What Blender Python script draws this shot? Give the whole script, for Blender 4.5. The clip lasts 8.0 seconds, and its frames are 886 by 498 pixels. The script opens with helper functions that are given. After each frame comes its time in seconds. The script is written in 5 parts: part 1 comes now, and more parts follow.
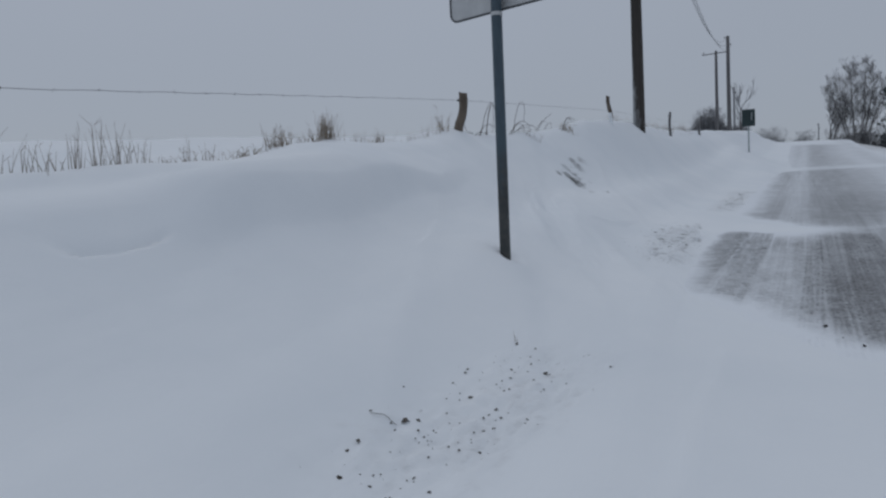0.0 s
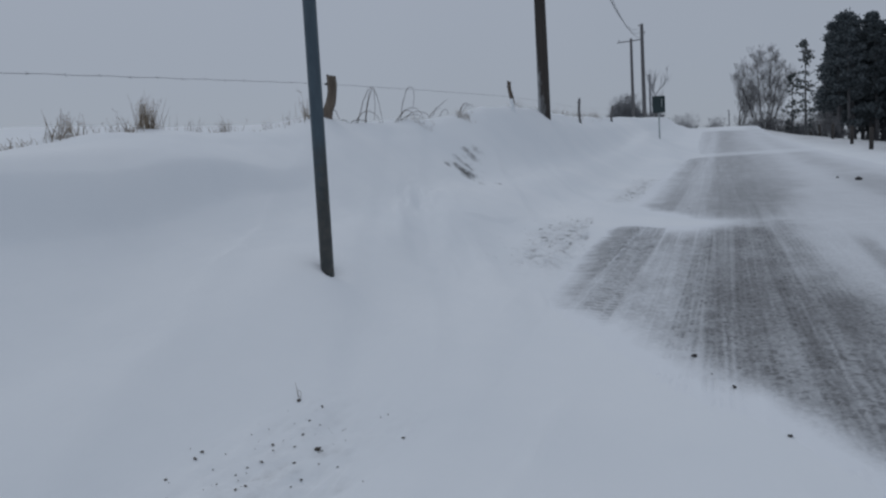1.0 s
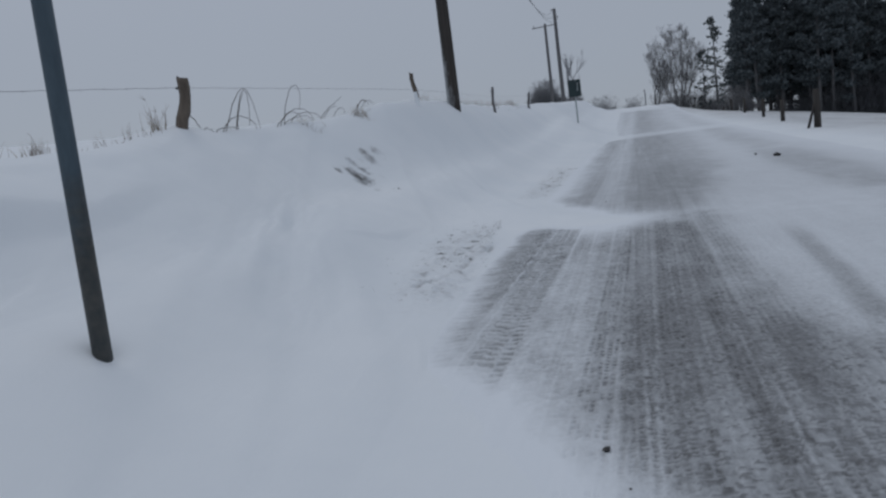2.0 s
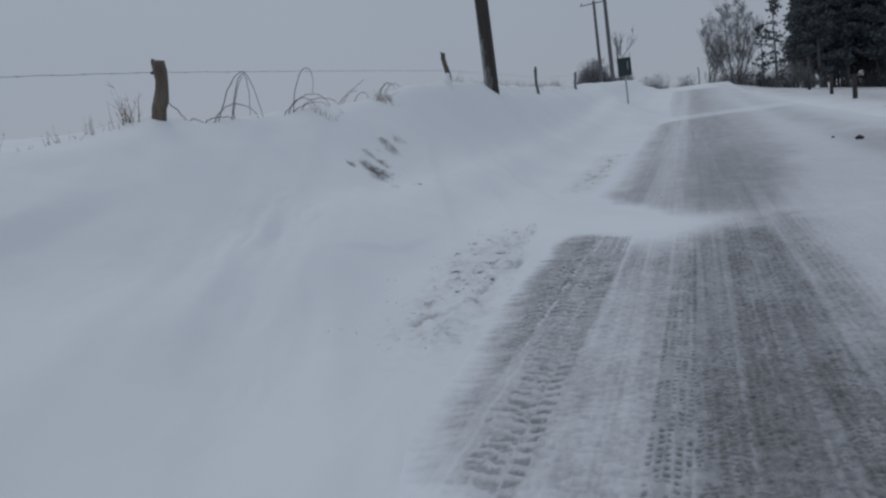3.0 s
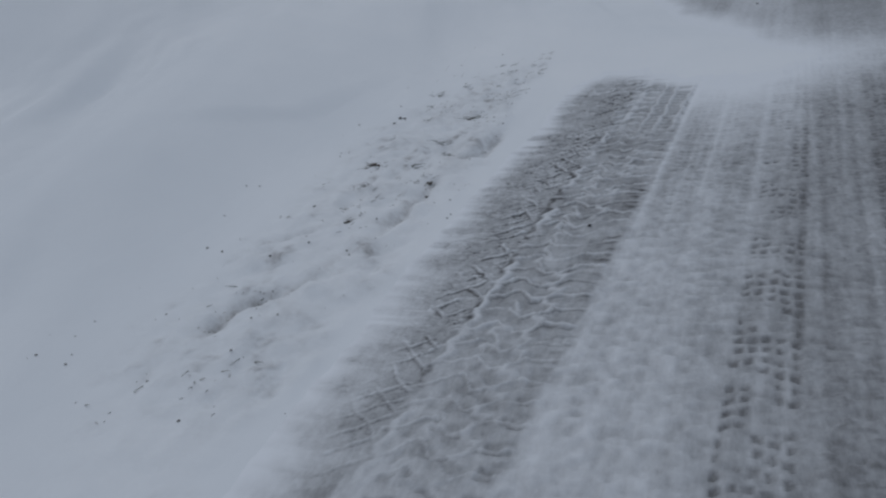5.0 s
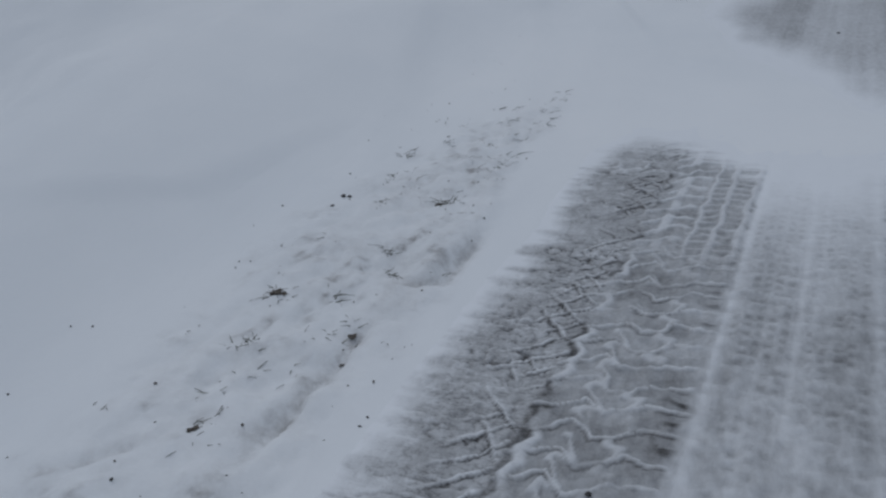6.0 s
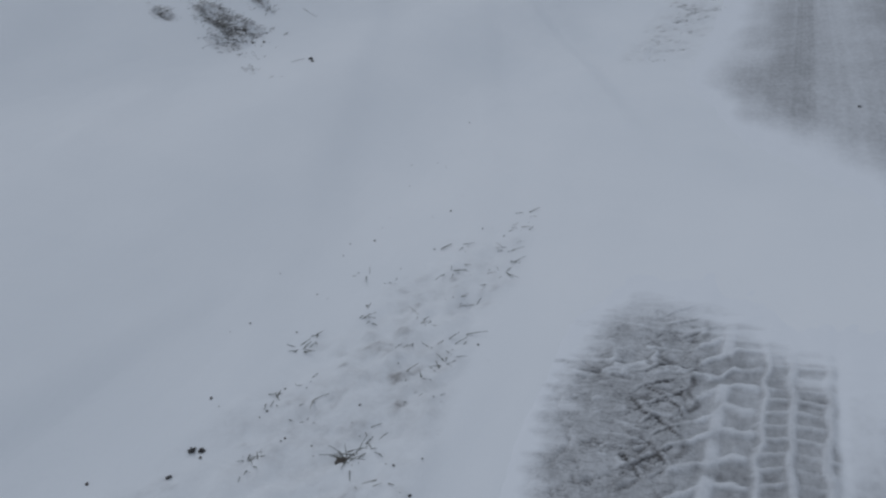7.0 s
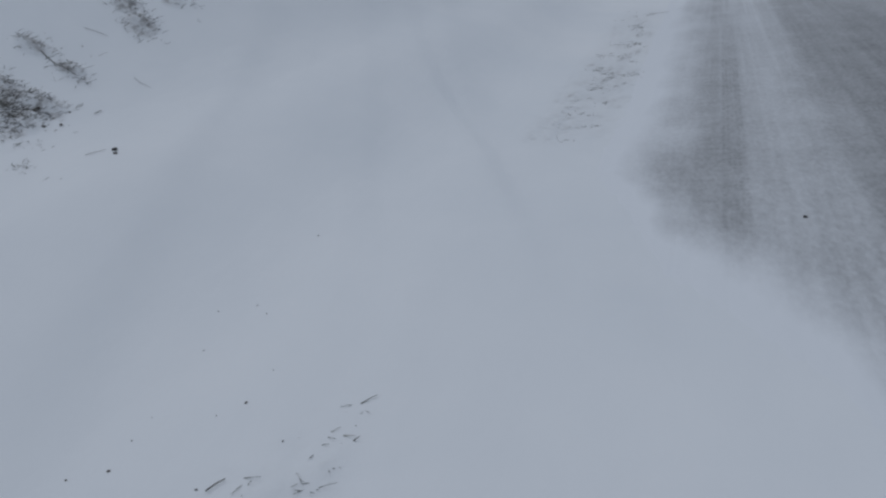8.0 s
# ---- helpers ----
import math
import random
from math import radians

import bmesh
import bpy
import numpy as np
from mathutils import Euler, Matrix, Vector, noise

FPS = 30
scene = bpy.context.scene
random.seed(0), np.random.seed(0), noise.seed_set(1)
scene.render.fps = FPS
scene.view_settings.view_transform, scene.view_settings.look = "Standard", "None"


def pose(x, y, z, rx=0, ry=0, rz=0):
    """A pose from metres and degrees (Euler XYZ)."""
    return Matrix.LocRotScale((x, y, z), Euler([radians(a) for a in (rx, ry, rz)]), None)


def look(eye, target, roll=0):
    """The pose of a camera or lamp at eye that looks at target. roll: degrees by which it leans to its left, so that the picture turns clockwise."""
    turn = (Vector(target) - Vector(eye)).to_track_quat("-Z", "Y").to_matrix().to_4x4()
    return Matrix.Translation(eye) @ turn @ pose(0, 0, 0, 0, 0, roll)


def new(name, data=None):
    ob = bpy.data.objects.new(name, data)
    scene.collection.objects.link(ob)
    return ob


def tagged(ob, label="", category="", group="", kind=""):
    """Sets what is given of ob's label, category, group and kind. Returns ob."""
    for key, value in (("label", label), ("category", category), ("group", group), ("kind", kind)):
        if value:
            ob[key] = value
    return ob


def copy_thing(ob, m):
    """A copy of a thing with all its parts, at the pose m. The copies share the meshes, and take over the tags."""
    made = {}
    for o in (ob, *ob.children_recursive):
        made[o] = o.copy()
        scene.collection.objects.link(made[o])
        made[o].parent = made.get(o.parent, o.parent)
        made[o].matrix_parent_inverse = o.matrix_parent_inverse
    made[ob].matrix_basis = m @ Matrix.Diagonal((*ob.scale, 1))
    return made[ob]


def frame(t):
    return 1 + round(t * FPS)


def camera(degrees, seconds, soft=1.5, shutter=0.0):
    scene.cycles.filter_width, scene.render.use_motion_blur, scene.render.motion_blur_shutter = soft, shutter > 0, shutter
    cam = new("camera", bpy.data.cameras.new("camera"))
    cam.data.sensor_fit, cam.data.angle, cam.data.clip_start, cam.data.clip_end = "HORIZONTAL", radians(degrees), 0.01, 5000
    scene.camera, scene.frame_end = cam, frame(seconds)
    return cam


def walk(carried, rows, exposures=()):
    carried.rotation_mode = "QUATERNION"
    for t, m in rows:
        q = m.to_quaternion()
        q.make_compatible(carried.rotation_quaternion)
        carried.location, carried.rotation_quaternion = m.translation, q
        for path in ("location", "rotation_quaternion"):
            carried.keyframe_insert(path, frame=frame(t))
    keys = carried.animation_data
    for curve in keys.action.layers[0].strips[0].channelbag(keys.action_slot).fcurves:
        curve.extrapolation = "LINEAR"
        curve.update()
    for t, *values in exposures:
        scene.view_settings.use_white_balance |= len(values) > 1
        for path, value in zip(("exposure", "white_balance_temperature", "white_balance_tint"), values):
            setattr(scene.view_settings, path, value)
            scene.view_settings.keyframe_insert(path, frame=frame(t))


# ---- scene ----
cam = camera(64.2, 8.0, 2.4)
PATH = [
    (0, (-0.165, 0.024, 0.711), (-0.926, 1.870, 0.604), -2.4),
    (0.5, (-0.023, 0.413, 0.728), (-0.759, 2.270, 0.620), -1.1),
    (1, (0.082, 0.873, 0.767), (-0.490, 2.783, 0.615), -3.18),
    (1.5, (0.188, 1.307, 0.795), (-0.144, 3.271, 0.620), -5.67),
    (1.7, (0.221, 1.492, 0.828), (-0.135, 3.453, 0.654), -6.85),
    (2.8, (0.194, 2.587, 0.922), (-0.296, 4.513, 0.693), -6.2),
    (3, (0.223, 2.746, 0.940), (-0.306, 4.662, 0.724), -7.7),
    (3.5, (0.225, 3.152, 0.93), (-0.359, 5.018, 0.507), -0.3),
    (4, (0.234, 3.625, 0.976), (-0.534, 5.301, 0.2), -1.9),
    (4.2, (0.203, 3.818, 0.948), (-0.551, 5.5, 0.17), -1.7),
    (5.3, (0.324, 4.78, 0.985), (-0.421, 6.479, 0.237), -10.6),
    (5.5, (0.296, 4.971, 1.01), (-0.427, 6.68, 0.264), -8.4),
    (6, (0.167, 5.402, 1.049), (-0.625, 7.049, 0.237), -6.4),
    (6.3, (0.125, 5.623, 1.085), (-0.658, 7.304, 0.337), -7.8),
    (6.5, (0.099, 5.797, 1.107), (-0.655, 7.504, 0.386), -7.8),
    (7, (-0.003, 6.175, 1.143), (-0.733, 7.884, 0.402), -8.4),
    (7.5, (0.02, 6.534, 1.149), (-0.583, 8.321, 0.484), -11.2),
    (8, (0.042, 6.936, 1.175), (-0.529, 8.736, 0.515), -7.4),
]
walk(cam, [(t, look(eye, target, roll)) for t, eye, target, roll in PATH], exposures=((0, 0.0), (2.4, 0.0), (4, -0.13), (5, -0.11), (6.2, -0.06), (8, -0.05)))

# ---- overcast daylight: an even grey sky, a weak, wide sun behind the clouds ----
SUN_UP, SUN_ROUND = 54.0, -48.0   # degrees above the horizon; to the left of the road's line
world = bpy.data.worlds.new("overcast_sky")
scene.world = world
world.use_nodes = True
wn, wl = world.node_tree.nodes, world.node_tree.links
wn.clear()
w_out = wn.new("ShaderNodeOutputWorld")
w_add = wn.new("ShaderNodeAddShader")
w_sky = wn.new("ShaderNodeTexSky")
w_sky.sky_type, w_sky.sun_disc = "NISHITA", False
w_sky.sun_elevation, w_sky.sun_rotation = radians(SUN_UP), radians(SUN_ROUND)
w_clear = wn.new("ShaderNodeBackground")
w_clear.inputs["Strength"].default_value = 0.006
w_cloud = wn.new("ShaderNodeBackground")
w_cloud.inputs["Strength"].default_value = 0.975
w_co = wn.new("ShaderNodeTexCoord")
w_sep = wn.new("ShaderNodeSeparateXYZ")
w_ramp = wn.new("ShaderNodeValToRGB")
w_ramp.color_ramp.elements[0].position, w_ramp.color_ramp.elements[0].color = 0.0, (0.283, 0.315, 0.372, 1)
w_ramp.color_ramp.elements[1].position, w_ramp.color_ramp.elements[1].color = 0.9, (0.372, 0.411, 0.480, 1)
w_noise = wn.new("ShaderNodeTexNoise")
w_noise.inputs["Scale"].default_value, w_noise.inputs["Detail"].default_value = 2.2, 3.0
w_var = wn.new("ShaderNodeMapRange")
w_var.inputs["To Min"].default_value, w_var.inputs["To Max"].default_value = 0.955, 1.045
w_mul = wn.new("ShaderNodeVectorMath")
w_mul.operation = "SCALE"
wl.new(w_co.outputs["Generated"], w_sep.inputs[0])
wl.new(w_sep.outputs["Z"], w_ramp.inputs["Fac"])
wl.new(w_co.outputs["Generated"], w_noise.inputs["Vector"])
wl.new(w_noise.outputs["Fac"], w_var.inputs["Value"])
wl.new(w_ramp.outputs["Color"], w_mul.inputs[0])
wl.new(w_var.outputs["Result"], w_mul.inputs["Scale"])
wl.new(w_mul.outputs[0], w_cloud.inputs["Color"])
wl.new(w_sky.outputs["Color"], w_clear.inputs["Color"])
wl.new(w_clear.outputs[0], w_add.inputs[0])
wl.new(w_cloud.outputs[0], w_add.inputs[1])
wl.new(w_add.outputs[0], w_out.inputs["Surface"])

sun_data = bpy.data.lights.new("sun", "SUN")
sun_data.energy, sun_data.angle, sun_data.color = 0.30, radians(30), (1.0, 0.98, 0.96)
sun = new("sun", sun_data)
sun.matrix_world = look((-20 * math.sin(radians(-SUN_ROUND)) * math.cos(radians(SUN_UP)), 20 * math.cos(radians(SUN_ROUND)) * math.cos(radians(SUN_UP)), 20 * math.sin(radians(SUN_UP))), (0, 0, 0))

# ---- materials ----
def material(name):
    m = bpy.data.materials.new(name)
    m.use_nodes = True
    nt = m.node_tree
    return m, nt, nt.nodes["Principled BSDF"]


def node(nt, kind, **inputs):
    n = nt.nodes.new(kind)
    for k, v in inputs.items():
        n.inputs[k.replace("_", " ")].default_value = v
    return n


def ramp(nt, fac, stops):
    r = nt.nodes.new("ShaderNodeValToRGB")
    while len(r.color_ramp.elements) < len(stops):
        r.color_ramp.elements.new(0.5)
    for e, (p, c) in zip(r.color_ramp.elements, stops):
        e.position, e.color = p, (*c, 1)
    nt.links.new(fac, r.inputs["Fac"])
    return r.outputs["Color"]


def noise_tex(nt, scale, detail=4.0, vector=None, rough=0.55):
    n = node(nt, "ShaderNodeTexNoise", Scale=scale, Detail=detail, Roughness=rough)
    if vector is None:
        vector = nt.nodes.new("ShaderNodeTexCoord").outputs["Object"]
    nt.links.new(vector, n.inputs["Vector"])
    return n.outputs["Fac"]


def blend(nt, fac, a, b):
    m = nt.nodes.new("ShaderNodeMix")
    m.data_type = "RGBA"
    nt.links.new(fac, m.inputs[0])
    for sock, v in ((m.inputs[6], a), (m.inputs[7], b)):
        if isinstance(v, tuple):
            sock.default_value = (*v, 1)
        else:
            nt.links.new(v, sock)
    return m.outputs[2]


def relief(nt, bsdf, fac, strength, distance):
    b = node(nt, "ShaderNodeBump", Strength=strength, Distance=distance)
    nt.links.new(fac, b.inputs["Height"])
    nt.links.new(b.outputs[0], bsdf.inputs["Normal"])
    return b


def math_node(nt, op, a, b=0.0):
    m = nt.nodes.new("ShaderNodeMath")
    m.operation = op
    for sock, v in ((m.inputs[0], a), (m.inputs[1], b)):
        if isinstance(v, (int, float)):
            sock.default_value = v
        else:
            nt.links.new(v, sock)
    return m.outputs[0]


SNOW_A, SNOW_B = (0.80, 0.835, 0.865), (0.86, 0.885, 0.905)


def stretched(nt, scale):
    co = nt.nodes.new("ShaderNodeTexCoord")
    mp = nt.nodes.new("ShaderNodeMapping")
    mp.inputs["Scale"].default_value = scale
    nt.links.new(co.outputs["Object"], mp.inputs["Vector"])
    return mp.outputs[0]


def snow_material():
    m, nt, b = material("wind_packed_snow")
    tone = noise_tex(nt, 0.8, 5, rough=0.6)
    white = ramp(nt, tone, [(0.3, SNOW_A), (0.7, SNOW_B)])
    dirt_and_shade = nt.nodes.new("ShaderNodeAttribute")
    dirt_and_shade.attribute_name = "dirt_and_shade"
    specks = ramp(nt, noise_tex(nt, 21, 6, rough=0.68), [(0.42, (0, 0, 0)), (0.64, (1, 1, 1))])
    part_fac = math_node(nt, "MULTIPLY", dirt_and_shade.outputs["Fac"], math_node(nt, "ADD", 0.26, math_node(nt, "MULTIPLY", specks, 0.80)))
    soil = ramp(nt, noise_tex(nt, 55, 3), [(0.35, (0.21, 0.20, 0.195)), (0.65, (0.39, 0.38, 0.375))])
    nt.links.new(blend(nt, part_fac, white, soil), b.inputs["Base Color"])
    b.inputs["Roughness"].default_value = 0.75
    b.inputs["Specular IOR Level"].default_value = 0.25
    grain = math_node(nt, "ADD", math_node(nt, "MULTIPLY", noise_tex(nt, 9, 5, stretched(nt, (1.6, 0.7, 1)), 0.6), 1.0), math_node(nt, "MULTIPLY", noise_tex(nt, 90, 3), 0.12))
    clods = math_node(nt, "MULTIPLY", math_node(nt, "MULTIPLY", noise_tex(nt, 42, 5, rough=0.7), dirt_and_shade.outputs["Fac"]), 7.0)
    relief(nt, b, math_node(nt, "ADD", grain, clods), 0.18, 0.02)
    return m


def road_material():
    m, nt, b = material("swept_icy_asphalt")
    cover = nt.nodes.new("ShaderNodeAttribute")
    cover.attribute_name = "cover"
    fine = noise_tex(nt, 60, 5, stretched(nt, (1.0, 0.45, 1)), 0.7)
    broad = noise_tex(nt, 5, 4, stretched(nt, (1.6, 0.5, 1)), 0.6)
    open_c = nt.nodes.new("ShaderNodeClamp")
    nt.links.new(math_node(nt, "MULTIPLY", math_node(nt, "SUBTRACT", 1.05, cover.outputs["Fac"]), 2.2), open_c.inputs[0])
    wob = math_node(nt, "ADD", math_node(nt, "MULTIPLY", math_node(nt, "SUBTRACT", fine, 0.5), 0.55), math_node(nt, "MULTIPLY", math_node(nt, "SUBTRACT", broad, 0.5), 0.25))
    fac = math_node(nt, "ADD", cover.outputs["Fac"], math_node(nt, "MULTIPLY", wob, open_c.outputs[0]))
    grit = nt.nodes.new("ShaderNodeAttribute")
    grit.attribute_name = "grit"
    lay = noise_tex(nt, 1.0, 3, stretched(nt, (26, 58, 1)), 0.6)
    crack = ramp(nt, math_node(nt, "ABSOLUTE", math_node(nt, "SUBTRACT", lay, 0.5)), [(0.012, (1, 1, 1)), (0.04, (0, 0, 0))])
    speck = math_node(nt, "MULTIPLY", math_node(nt, "SUBTRACT", noise_tex(nt, 190, 3, rough=0.7), 0.5), 0.32)
    fac = math_node(nt, "ADD", fac, math_node(nt, "MULTIPLY", grit.outputs["Fac"], math_node(nt, "SUBTRACT", speck, math_node(nt, "MULTIPLY", crack, 0.15))))
    fac_c = nt.nodes.new("ShaderNodeClamp")
    nt.links.new(fac, fac_c.inputs[0])
    tar = ramp(nt, noise_tex(nt, 140, 4, rough=0.7), [(0.3, (0.035, 0.035, 0.038)), (0.7, (0.085, 0.083, 0.082))])
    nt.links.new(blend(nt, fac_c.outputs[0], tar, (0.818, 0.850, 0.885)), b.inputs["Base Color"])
    b.inputs["Roughness"].default_value = 0.55
    b.inputs["Specular IOR Level"].default_value = 0.5
    relief(nt, b, fac, 0.35, 0.006)
    return m


def plain(name, a, b_col, scale, rough=0.8, metal=0.0, bump=0.2, dist=0.004, stretch=(1, 1, 1), spec=0.4):
    m, nt, b = material(name)
    vec = stretched(nt, stretch)
    n1, n2 = noise_tex(nt, scale, 5, vec, 0.65), noise_tex(nt, scale * 0.13, 3, vec)
    both = math_node(nt, "ADD", math_node(nt, "MULTIPLY", n1, 0.6), math_node(nt, "MULTIPLY", n2, 0.4))
    nt.links.new(ramp(nt, both, [(0.32, a), (0.68, b_col)]), b.inputs["Base Color"])
    b.inputs["Roughness"].default_value, b.inputs["Metallic"].default_value = rough, metal
    b.inputs["Specular IOR Level"].default_value = spec
    relief(nt, b, n1, bump, dist)
    return m


def varied(name, a, b_col, rough=0.85):
    """A colour that differs from piece to piece."""
    m, nt, b = material(name)
    geo = nt.nodes.new("ShaderNodeNewGeometry")
    nt.links.new(ramp(nt, geo.outputs["Random Per Island"], [(0.1, a), (0.9, b_col)]), b.inputs["Base Color"])
    b.inputs["Roughness"].default_value = rough
    b.inputs["Specular IOR Level"].default_value = 0.25
    return m


SNOW = snow_material()
ROAD = road_material()
POST_WOOD = plain("weathered_post_wood", (0.045, 0.037, 0.031), (0.21, 0.172, 0.138), 38, 0.9, bump=0.6, dist=0.01, stretch=(1, 1, 0.12))
POLE_WOOD = plain("tarred_pole_wood", (0.024, 0.022, 0.021), (0.066, 0.057, 0.051), 30, 0.85, bump=0.5, dist=0.01, stretch=(1, 1, 0.06))
RIMED_POLE = plain("tarred_pole_wood_with_rime", (0.024, 0.022, 0.021), (0.066, 0.057, 0.051), 30, 0.85, bump=0.5, dist=0.01, stretch=(1, 1, 0.06))
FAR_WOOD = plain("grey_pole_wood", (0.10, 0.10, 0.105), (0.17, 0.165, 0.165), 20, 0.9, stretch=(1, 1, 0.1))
SIGN_STEEL = plain("painted_blue_grey_steel", (0.040, 0.062, 0.082), (0.075, 0.11, 0.135), 26, 0.5, bump=0.15, dist=0.002, stretch=(1, 1, 0.3))


def rust_foot(m, top):
    """Rusty, algae-stained paint towards the foot of a post."""
    nt = m.node_tree
    b = nt.nodes["Principled BSDF"]
    paint = b.inputs["Base Color"].links[0].from_socket
    co = nt.nodes.new("ShaderNodeTexCoord")
    sep = nt.nodes.new("ShaderNodeSeparateXYZ")
    nt.links.new(co.outputs["Object"], sep.inputs[0])
    edge = math_node(nt, "ADD", sep.outputs["Z"], math_node(nt, "MULTIPLY", math_node(nt, "SUBTRACT", noise_tex(nt, 14, 4), 0.5), 0.5))
    fac = ramp(nt, math_node(nt, "DIVIDE", edge, top), [(0.55, (0.75, 0.75, 0.75)), (1.0, (0.0, 0.0, 0.0))])
    stain = ramp(nt, noise_tex(nt, 30, 4), [(0.35, (0.035, 0.034, 0.028)), (0.65, (0.075, 0.066, 0.052))])
    nt.links.new(blend(nt, fac, paint, stain), b.inputs["Base Color"])


def rime_side(m, top):
    """Snow blown onto one side of a pole, thinning out upwards."""
    nt = m.node_tree
    b = nt.nodes["Principled BSDF"]
    bark = b.inputs["Base Color"].links[0].from_socket
    co = nt.nodes.new("ShaderNodeTexCoord")
    sep = nt.nodes.new("ShaderNodeSeparateXYZ")
    nt.links.new(co.outputs["Object"], sep.inputs[0])
    side = math_node(nt, "ADD", math_node(nt, "MULTIPLY", sep.outputs["X"], -3.2), math_node(nt, "MULTIPLY", sep.outputs["Z"], -0.5 / top))
    patch = math_node(nt, "ADD", side, math_node(nt, "MULTIPLY", noise_tex(nt, 9, 5, stretched(nt, (1, 1, 0.3)), 0.7), 1.1))
    fac = ramp(nt, patch, [(0.40, (0, 0, 0)), (0.80, (0.42, 0.42, 0.42))])
    nt.links.new(blend(nt, fac, bark, SNOW_A), b.inputs["Base Color"])


rust_foot(SIGN_STEEL, 0.62)
rime_side(RIMED_POLE, 1.6)
SIGN_PLATE = plain("dull_aluminium_sheet", (0.42, 0.43, 0.44), (0.56, 0.57, 0.57), 12, 0.5, 0.3, 0.05)
SIGN_EDGE = plain("dark_edge_band", (0.04, 0.045, 0.05), (0.07, 0.075, 0.08), 20, 0.6)
GREEN_SIGN = plain("dark_green_sign_face", (0.018, 0.035, 0.038), (0.03, 0.05, 0.052), 8, 0.55, bump=0.05)
PALE_SIGN = plain("pale_sign_mark", (0.30, 0.33, 0.34), (0.42, 0.45, 0.46), 8, 0.6, bump=0.05)
WIRE = plain("dull_galvanised_wire", (0.05, 0.05, 0.052), (0.12, 0.115, 0.11), 60, 0.6, 0.5)
CABLE = plain("dark_overhead_cable", (0.12, 0.125, 0.13), (0.19, 0.195, 0.2), 10, 0.6)
STRAW = varied("dry_straw", (0.15, 0.115, 0.08), (0.36, 0.30, 0.23))
DARK_STEM = varied("dead_weed_stem", (0.14, 0.122, 0.11), (0.42, 0.37, 0.33))
TURF_MAT = varied("frosted_turf", (0.06, 0.062, 0.052), (0.40, 0.39, 0.36))
TURF_DARK = varied("dark_winter_grass", (0.035, 0.038, 0.030), (0.17, 0.17, 0.145))
TWIG = varied("wet_twig", (0.045, 0.04, 0.036), (0.12, 0.105, 0.09))
STONE = plain("dark_grit", (0.03, 0.03, 0.032), (0.10, 0.095, 0.09), 90, 0.85, bump=0.4)
CLOD = plain("frozen_soil_clod", (0.05, 0.042, 0.036), (0.16, 0.14, 0.12), 70, 0.9, bump=0.6, dist=0.006)
BARK = plain("grey_brown_bark", (0.07, 0.068, 0.067), (0.14, 0.133, 0.133), 14, 0.9, stretch=(1, 1, 0.2))
# frost on the bank's stalks; on distant trees the pale tone stands for haze
FROST_HAZE_TWIG = varied("frost_and_haze_twigs", (0.16, 0.16, 0.168), (0.27, 0.27, 0.278))
# paler base colour that stands for haze over far growth and poles
FAR_HAZE = varied("haze_paled_grey", (0.19, 0.195, 0.205), (0.32, 0.325, 0.34))
# needles and pine bark are lightened to put distance haze into the wood
NEEDLE = varied("pine_needles", (0.050, 0.064, 0.070), (0.150, 0.172, 0.182))
SPRUCE = varied("spruce_needles", (0.04, 0.05, 0.05), (0.13, 0.145, 0.145))
PINE_BARK = plain("pine_bark", (0.085, 0.085, 0.09), (0.16, 0.157, 0.157), 10, 0.9, stretch=(1, 1, 0.2))
# grey tone emulates the haze before the lower trunks
UNDERGROWTH = varied("haze_pale_undergrowth", (0.085, 0.09, 0.10), (0.15, 0.155, 0.165))
CERAMIC = plain("brown_insulator", (0.05, 0.035, 0.03), (0.08, 0.06, 0.05), 20, 0.35)


# ---- the lie of the land: road bed, bank, fields, drifts (x across, y along the road) ----
def step(a, b, v):
    t = np.clip((v - a) / (b - a), 0.0, 1.0)
    return t * t * (3 - 2 * t)


def lattice(ix, iy, seed):
    h = np.sin(ix * 127.1 + iy * 311.7 + seed * 74.7) * 43758.5453
    return h - np.floor(h)


def vnoise(x, y, seed=0):
    ix, iy = np.floor(x), np.floor(y)
    fx, fy = x - ix, y - iy
    fx, fy = fx * fx * (3 - 2 * fx), fy * fy * (3 - 2 * fy)
    a, b = lattice(ix, iy, seed), lattice(ix + 1, iy, seed)
    c, d = lattice(ix, iy + 1, seed), lattice(ix + 1, iy + 1, seed)
    return (a * (1 - fx) + b * fx) * (1 - fy) + (c * (1 - fx) + d * fx) * fy


def fbm(x, y, seed=0, octaves=3):
    total, amp = 0.0, 0.5
    for k in range(octaves):
        total = total + amp * vnoise(x * 2**k, y * 2**k, seed + 13 * k)
        amp *= 0.5
    return total / (1 - 0.5**octaves)


def ease(v, start, span):
    """v up to start, then slowing down, never past start + span."""
    over = np.maximum(v - start, 0.0)
    return np.minimum(v, start) + span * (1 - np.exp(-over / span))


def road_left(y):
    return -0.45 + 0.076 * np.maximum(0.0, y - 5.4)


def road_z(x, y):
    yy = ease(y, 56.0, 10.0)
    xx = np.clip(x, -8.0, 9.0)
    return -0.121 + 0.0661 * yy - 0.02 * xx + 0.0005 * np.maximum(yy - 12, 0) ** 2


def field_left(x, y):
    return 0.70 + 0.088 * ease(np.maximum(y, -30), 58.0, 18.0) + 0.062 * ease(-x, 52.0, 16.0)


def field_right(x, y):
    return 0.51 + 0.043 * ease(np.maximum(y, -30), 95.0, 30.0) - 0.059 * ease(np.maximum(x, -10), 45.0, 20.0)


